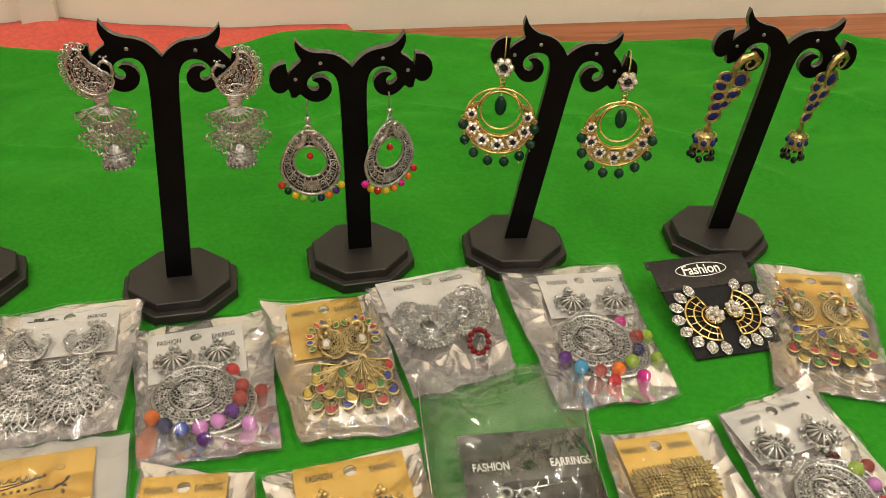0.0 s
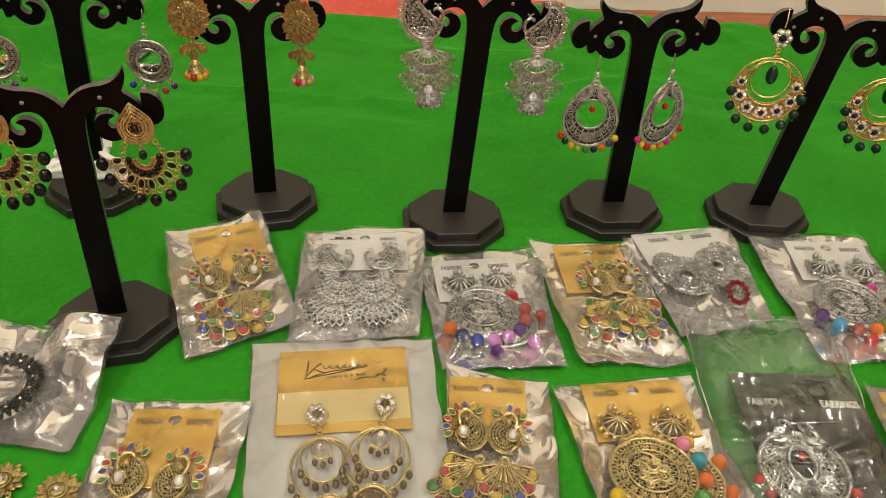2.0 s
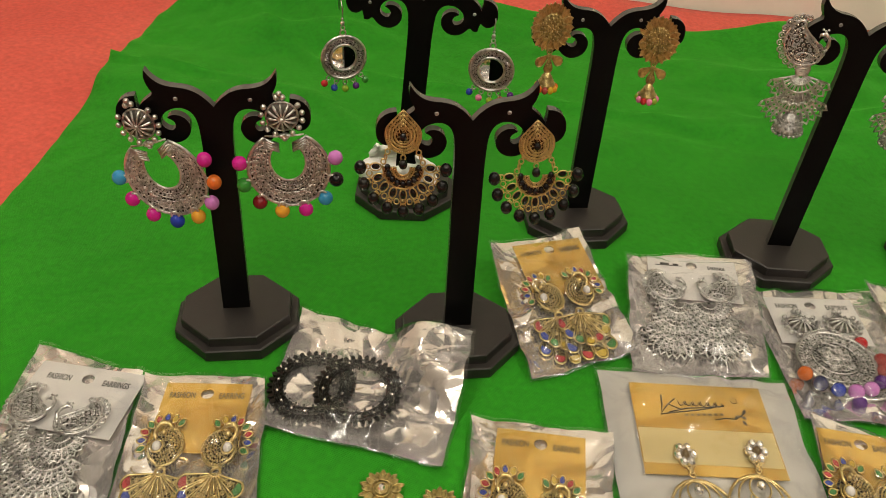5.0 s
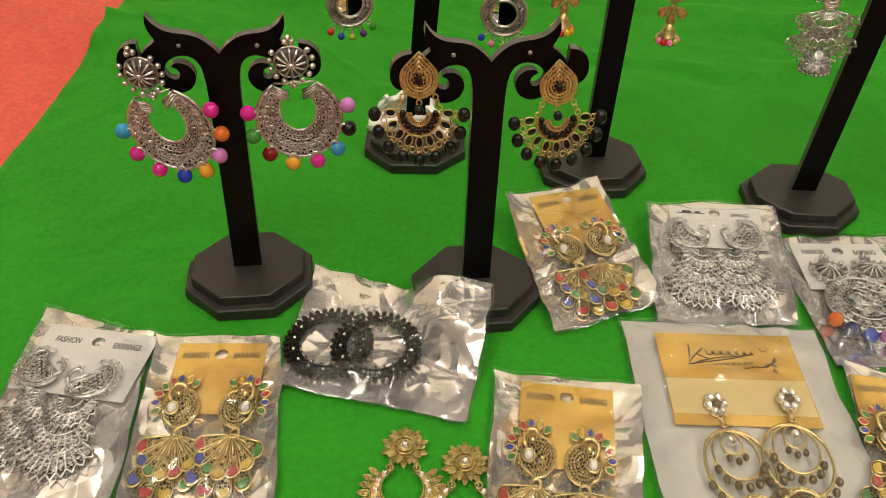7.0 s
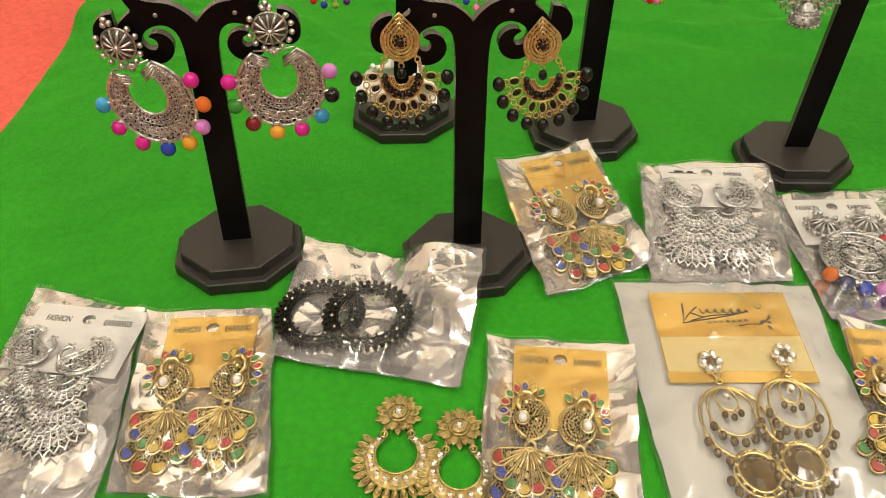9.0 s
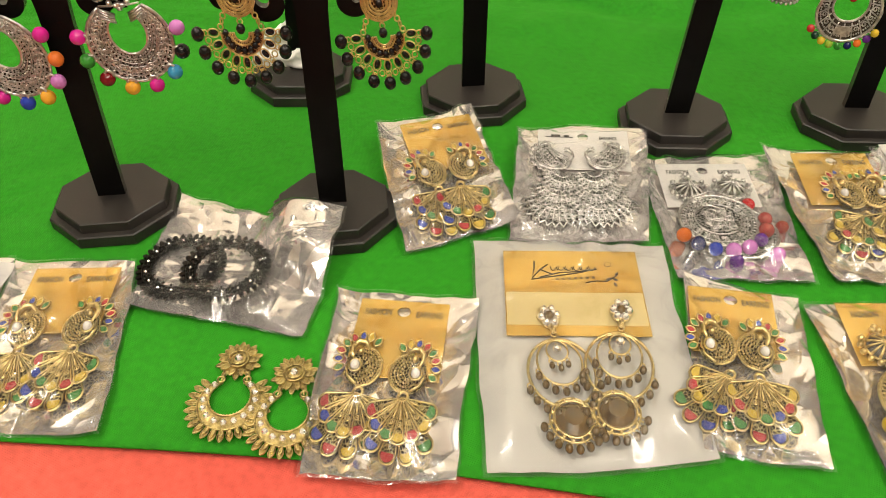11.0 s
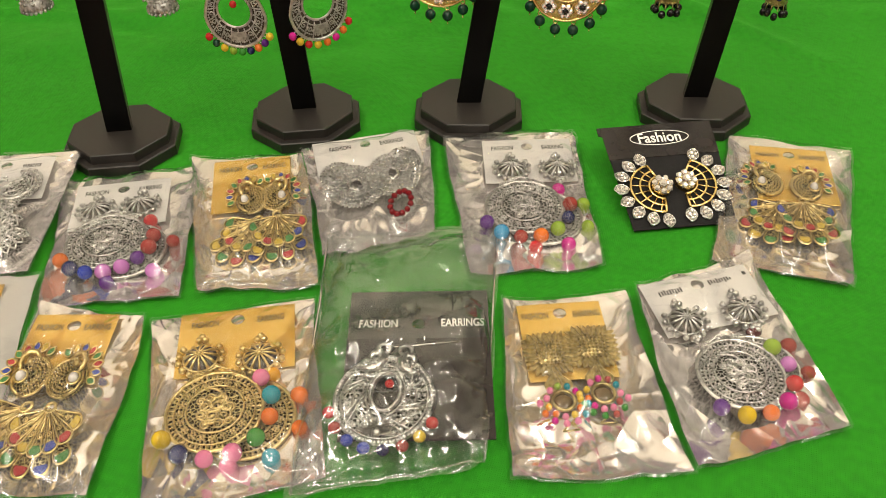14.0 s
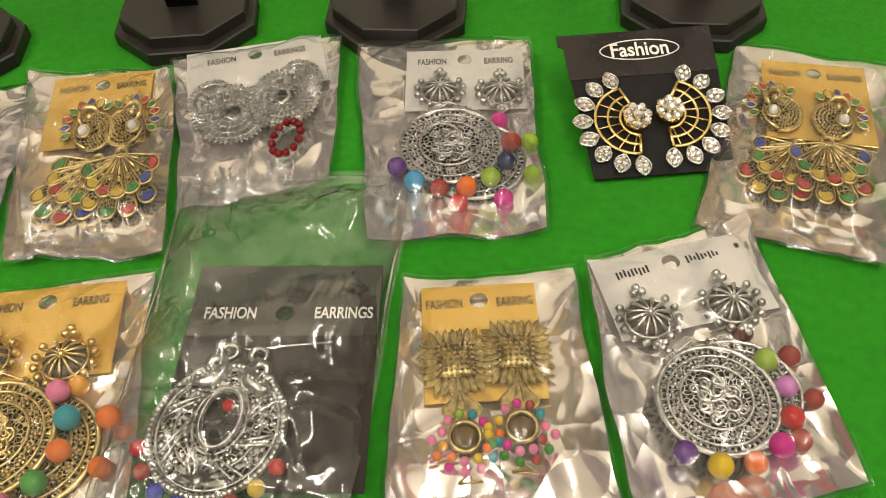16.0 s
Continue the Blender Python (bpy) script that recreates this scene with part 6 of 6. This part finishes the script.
s.tube(at3([(0.6, -2.25), (1.1, -2.12), (1.6, -2.15), (1.9, -1.9), (2.1, -1.75)], 0.38), 0.03, 4)
for x, y, a in ((1.55, -2.1, 130), (1.85, -1.95, 60), (2.0, -1.8, 150), (1.9, -2.2, 20)):
    s.plate(leaf(x, y, 0.32, 0.16, a), 0.374, 0.38)
s.ring(1.75, -1.0, 0.375, 0.16, 0.018, 14, 3)
part("printed_scroll", s, INK, c, "dark printed scroll")
bars(c, [(-0.7 + 0.28 * i, -2.02 + 0.02 * i, 0.14, 0.14) for i in range(7)], 0.375, INK)


def big_hoop(parent, m, label="large gold double hoop with smoky stones"):
    """Origin at the crystal flower."""
    s, st = Shape(), []
    crystal_flower(s, 0, 0, 0.80, 0.2, st)
    for i in range(3):
        s.ring(0.05, -0.72 - 0.22 * i, 0.15, 0.19, 0.06, 10, 4, sx=0.6 if i % 2 else 1)
    cy = -3.55
    s.ring(0, cy, 0.12, 2.05, 0.10, 44, 6)
    s.ring(0, cy + 0.62, 0.14, 1.38, 0.075, 36, 6)
    s.ring(0, cy + 1.3, 0.16, 0.66, 0.065, 24, 5)
    st.append((0, cy + 1.35, 0.25, 0.30))
    dark = []
    for r, yy, n in ((2.05, 0, 9), (1.38, 0.62, 7), (0.66, 1.3, 3)):
        for i in range(n):
            a = radians(-165 + 150 * i / (n - 1)) if n > 3 else radians(-135 + 45 * i)
            x, y = r * math.cos(a), cy + yy + r * math.sin(a)
            s.ring(x * 1.06, y - 0.12, 0.14, 0.15, 0.05, 9, 4)
            dark.append((x * 1.08, y - 0.42, 0.2, 0.23 if n > 3 else 0.19))
    sy = cy - 2.75
    w = 1.12
    s.ring(0, sy, 0.25, 1.0, 0.09, 26, 5, sx=w)
    s.ring(0, sy, 0.16, 1.2, 0.07, 26, 5, sx=w)
    for i in range(14):
        a = 2 * math.pi * i / 14
        s.ball(1.1 * w * math.cos(a), sy + 1.1 * math.sin(a), 0.2, 0.14, 7, 4)
    for i in range(9):
        a = radians(-170 + 160 * i / 8)
        s.ring(1.32 * w * math.cos(a), sy + 1.32 * math.sin(a), 0.15, 0.12, 0.04, 8, 4)
        dark.append((1.58 * w * math.cos(a), sy + 1.58 * math.sin(a), 0.2, 0.24))
    e = root(s, GOLD, parent, m, label)
    for x, y, z, r in st:
        bead(e, x, y, z, r, CRYSTAL, "crystal", "clear crystal")
    bead(e, 0, 0, 0.22, 0.30, SMOKE, "stone", "smoky stone")
    for x, y, z, r in dark:
        bead(e, x, y, z, r, SMOKE, label="smoky bead")
    n = 12
    gem = Shape()
    vs = [(0.92 * w * math.cos(2 * math.pi * i / n), sy + 0.92 * math.sin(2 * math.pi * i / n), 0.2) for i in range(n)] + [(0.5 * w * math.cos(2 * math.pi * (i + 0.5) / n), sy + 0.5 * math.sin(2 * math.pi * (i + 0.5) / n), 0.5) for i in range(n)]
    gem.add(vs, [f for i in range(n) for f in ((i, (i + 1) % n, n + i), ((i + 1) % n, n + (i + 1) % n, n + i))] + [tuple(range(n, 2 * n))], False)
    part("cut_stone", gem, SMOKE, e, "large faceted smoky stone")
    return e


big_hoop(P, flat(-1.26, -4.5, 0.35, 6) @ Matrix.Diagonal((0.68, 0.88, 0.8, 1)))
big_hoop(P, flat(1.94, -4.2, 0.45, -9) @ Matrix.Diagonal((0.68, 0.88, 0.8, 1)))

peacock_packet((-11.96, 28.85, 0.6), 15.6, [(-14.35, 29.63), (-9.25, 30.24), (-6.64, 21.79), (-11.35, 20.63)], 13.4, ((-1.0, -3.3), (0.95, -3.4)), ((-0.45, -4.5), (0.70, -4.7)), w=3.7, turns=(-30, 2), shift=3, low=-3.2)

chand_packet((-5.18, 31.13, 0.5), 23.5, [(-8.84, 30.20), (-2.52, 33.30), (1.49, 24.78), (-4.49, 21.58)], 14.2, ((-1.4, -2.2), (1.1, -2.5)), (-0.6, -5.1),
             ("yellow", "navy", "pink", "pink", "green", "orange", "teal", "pink"), ("pink", "teal", "orange", "orange", "amber"), GOLD, CHASEDGOLD, GOLDCARD, 5.0,
             label="clear packet of gold disc earrings with coloured beads", second=(1.2, -0.3), a1=38)

# black card in a loose clear bag
P = packet((2.70, 32.79, 0.5), 16.4, "oval silver earring on a black card in clear bag")
pouch(P, [(-3.31, 37.39), (4.53, 39.86), (7.08, 26.94), (0.57, 23.72)], 15.7, 1.15, BAG, BAG, 60, 80, "bag_back", curl=0.9, rumple=2.2)
rim = [(x * 100, y * 100) for x, y in local(P.matrix_world, [(-3.31, 37.39), (4.53, 39.86), (7.08, 26.94), (0.57, 23.72)])]
# a tube added round the bag to catch highlights and show its outline
edge_path = [(*[rim[i][k] * (1 - t) + rim[(i + 1) % 4][k] * t for k in (0, 1)], 0.35 + 0.35 * rough(i * 3 + t * 4, 1.0, 2.0)) for i in range(4) for t in [j / 12 for j in range(12)]]
part("bag_edge_tube", Shape().tube(edge_path, 0.055, 5, True), BAG, P, "clear tube added along the bag's edge")
c = card(P, 6.1, 1.95, -6.0, BLACKCARD, [("FASHION", -1.75, 0.0, 0), ("EARRINGS", 1.9, 0.0, 0)], WHITEINK, z=0.55, hole=0.28, size=0.62, squeeze=0.66)
bm_part("glossy_strip", filled([(-3.04, -0.85), (3.04, -0.85), (3.04, 1.93), (-3.04, 1.93)], [circle(0, 0, 0.29, 20)], 0.602, 0.604), GLOSSBLACK, c, "glossy black printed strip")
peacock_oval(P, flat(-1.25, -3.85, 0.66, -8) @ Matrix.Diagonal((1.28, 1.28, 1.1, 1)), ("red", "brick", "blue", "blue", "navy", "brick", "yellow", "red"), "oval silver earring with peacocks and tiny beads", SILVER)
s = Shape().tube([(-1.4, -1.35, 0.72), (-0.8, -1.5, 0.8), (0.3, -1.35, 0.78), (1.7, -1.2, 0.75)], 0.045)
part("ear_wire", s, WIRE, P, "thin steel ear wire")

# square sunflowers
P = packet((8.46, 35.19, 0.5), 19.9, "clear packet of square gold sunflower earrings with beads")
pouch(P, [(5.83, 35.24), (11.15, 37.34), (14.70, 28.59), (8.33, 26.52)], 16.6, 1.1)
card(P, 3.7, 0.6, -3.7, GOLDCARD, fashion("EARRING", 4.0))


def sunflower_ring(parent, m, hues, r=0.52):
    """Origin at the square flower."""
    s = Shape()
    sunflower(s, 0, 0, 1.28, 0.0, True)
    for a in (-28, 0, 28):
        o = drop(0, -1.15, 1.15, 0.5, a)
        s.plate(o, 0.02, 0.08)
        s.tube(at3(o, 0.1), 0.035, 4, True)
    cy = -2.95
    s.ring(0, cy, 0.25, r, 0.09, 22)
    s.tube([(-0.4, cy - 1.5, 0.15), (0, cy - 1.2, 0.2), (0.4, cy - 1.5, 0.15), (-0.4, cy - 1.5, 0.15)], 0.05, 4)
    e = root(s, DARKGOLD, parent, m, "gold square sunflower with a ring of small beads")
    part("centre_stone", Shape().dome(circle(0, cy, r * 0.9, 18), 0.12, 0.16), SMOKE, e, "dark stone")
    rnd = random.Random(len(hues))
    for q, n in ((1.0, 11), (1.42, 13)):
        for i in range(n):
            a = 2 * math.pi * (i + 0.5 * (q > 1.2)) / n
            if q > 1.2 and math.sin(a) > 0.2:
                continue
            h = rnd.choice(hues)
            bead(e, q * 0.80 * math.cos(a), cy + q * 0.84 * math.sin(a), 0.22, 0.165, BEAD[h], label="small " + h + " bead")
    return e


sunflower_ring(P, flat(-0.85, -2.35, 0.5, 3) @ Matrix.Diagonal((0.84, 0.9, 1, 1)), ("pink", "magenta", "yellow", "teal", "orange", "lime", "amber"))
sunflower_ring(P, flat(1.0, -2.15, 0.55, -2) @ Matrix.Diagonal((0.84, 0.9, 1, 1)), ("yellow", "orange", "magenta", "pink", "lime", "teal", "brick", "green"))

P = chand_packet((14.14, 38.26, 0.8), 30.7, [(11.43, 37.67), (16.31, 40.92), (20.36, 32.33), (14.73, 28.90)], 17.3, ((-1.6, -2.0), (1.1, -2.1)), (-0.75, -5.15),
                 ("purple", "yellow", "orange", "magenta", "red", "violet", "lime"), ("maroon", "brick", "brick", "brick", "maroon"), w=5.2, low=-2.5, r=1.72, texts=[], second=(0.9, 0.2), a0=-140, a1=24, br=0.35)
bars(P, [(-1.9 + 0.13 * i, -0.15 + 0.03 * (i % 3), 0.07, 0.3 - 0.06 * (i % 2)) for i in range(9)] + [(0.55 + 0.13 * i, -0.05 + 0.03 * (i % 2), 0.07, 0.3 - 0.08 * (i % 3)) for i in range(9)] + [(2.35, 0.1, 0.16, 0.2)], 0.38, INK)


# a pair without a packet


def loose_earring(m):
    s, st = Shape(), []
    for j, r in ((0, 1.0), (1, 0.78)):
        for i in range(10):
            a = 36 * i + 18 * j
            o = leaf(0.35 * math.sin(radians(a)), -0.35 * math.cos(radians(a)), r * 0.78, 0.30, a)
            s.plate(o, 0.02 + 0.06 * j, 0.09 + 0.06 * j)
            s.tube(at3(o, 0.1 + 0.06 * j), 0.035, 4, True)
    for r in (0.48, 0.32):
        s.ring(0, 0, 0.22, r, 0.05, 18, 4)
    s.plate(circle(0, 0, 0.5, 18), 0.1, 0.18)
    st.append((0, 0, 0.24, 0.2))
    cy = -2.45
    out, inn = circle(0, cy, 1.45, 34, 128, 412), circle(0, cy + 0.28, 0.98, 34, 122, 418)
    s.band(out, inn, 0.03, 0.12, False)
    for f in (out, inn):
        s.tube(at3(f, 0.14), 0.05, 4)
    for i in range(len(inn)):
        s.ball(inn[i][0] * 0.97, cy + 0.28 + (inn[i][1] - cy - 0.28) * 0.97, 0.14, 0.05, 5, 3)
    for i in range(21):
        a = -130 + 260 * i / 20
        x, y = 1.45 * math.sin(radians(a)), cy - 1.45 * math.cos(radians(a))
        for q, z in ((0.62, 0.03), (0.4, 0.1)):
            o = leaf(x * 0.98, cy + (y - cy) * 0.98, q, q * 0.48, a)
            s.plate(o, z, z + 0.06)
            s.tube(at3(o, z + 0.07), 0.03, 4, True)
    for i in range(13):
        a = radians(135 + 270 * i / 12)
        st.append((1.20 * math.cos(a), cy + 0.12 + 1.2 * math.sin(a), 0.16, 0.17))
    for sx in (-1, 1):
        s.ring(sx * 0.62, -1.15, 0.15, 0.17, 0.06, 10, 4)
        s.tube([(sx * 0.62, -1.2, 0.12), (sx * 0.5, -0.8, 0.1)], 0.06, 4)
    e = part("earring", s, DARKGOLD)
    e.matrix_world = m @ Matrix.Diagonal((0.88, 0.92, 1, 1))
    tagged(e, "gold flower earring with crystals lying on green cloth", "earring", "loose pair of earrings")
    for x, y, z, r in st:
        bead(e, x, y, z, r, CRYSTAL, "crystal", "clear crystal")
    return e


loose_earring(pose(-0.3028, 0.1700, 0.0016, 0, 0, 24))
loose_earring(pose(-0.2770, 0.1732, 0.0018, 0, 0, 24))

# a crumpled white tissue on a stand's foot
s = Shape()
vs, n = [], 22
for j in range(n + 1):
    for i in range(n + 1):
        a, b = i / n - 0.5, j / n
        vs.append((a * 5.2 * (1 - 0.3 * b) + 0.5 * rough(a * 3, b * 3, 1), 0.4 + 0.9 * rough(a * 2.5, b * 2.5, 2) * (0.4 + b) + 0.5 * b, 3.0 * b * (1 - 0.5 * abs(a)) + 0.5 * rough(a * 4, b * 4, 3) * b))
s.add(vs, [(j * (n + 1) + i, j * (n + 1) + i + 1, (j + 1) * (n + 1) + i + 1, (j + 1) * (n + 1) + i) for j in range(n) for i in range(n)])
t = part("tissue", s, TISSUE)
t.matrix_world = pose(-0.4009, 0.3669, 0.0135, 0, 0, 20)
k = t.modifiers.new("thickness", "SOLIDIFY")
k.thickness = 0.0004
tagged(t, "crumpled white tissue standing on the foot of a stand", "tissue")
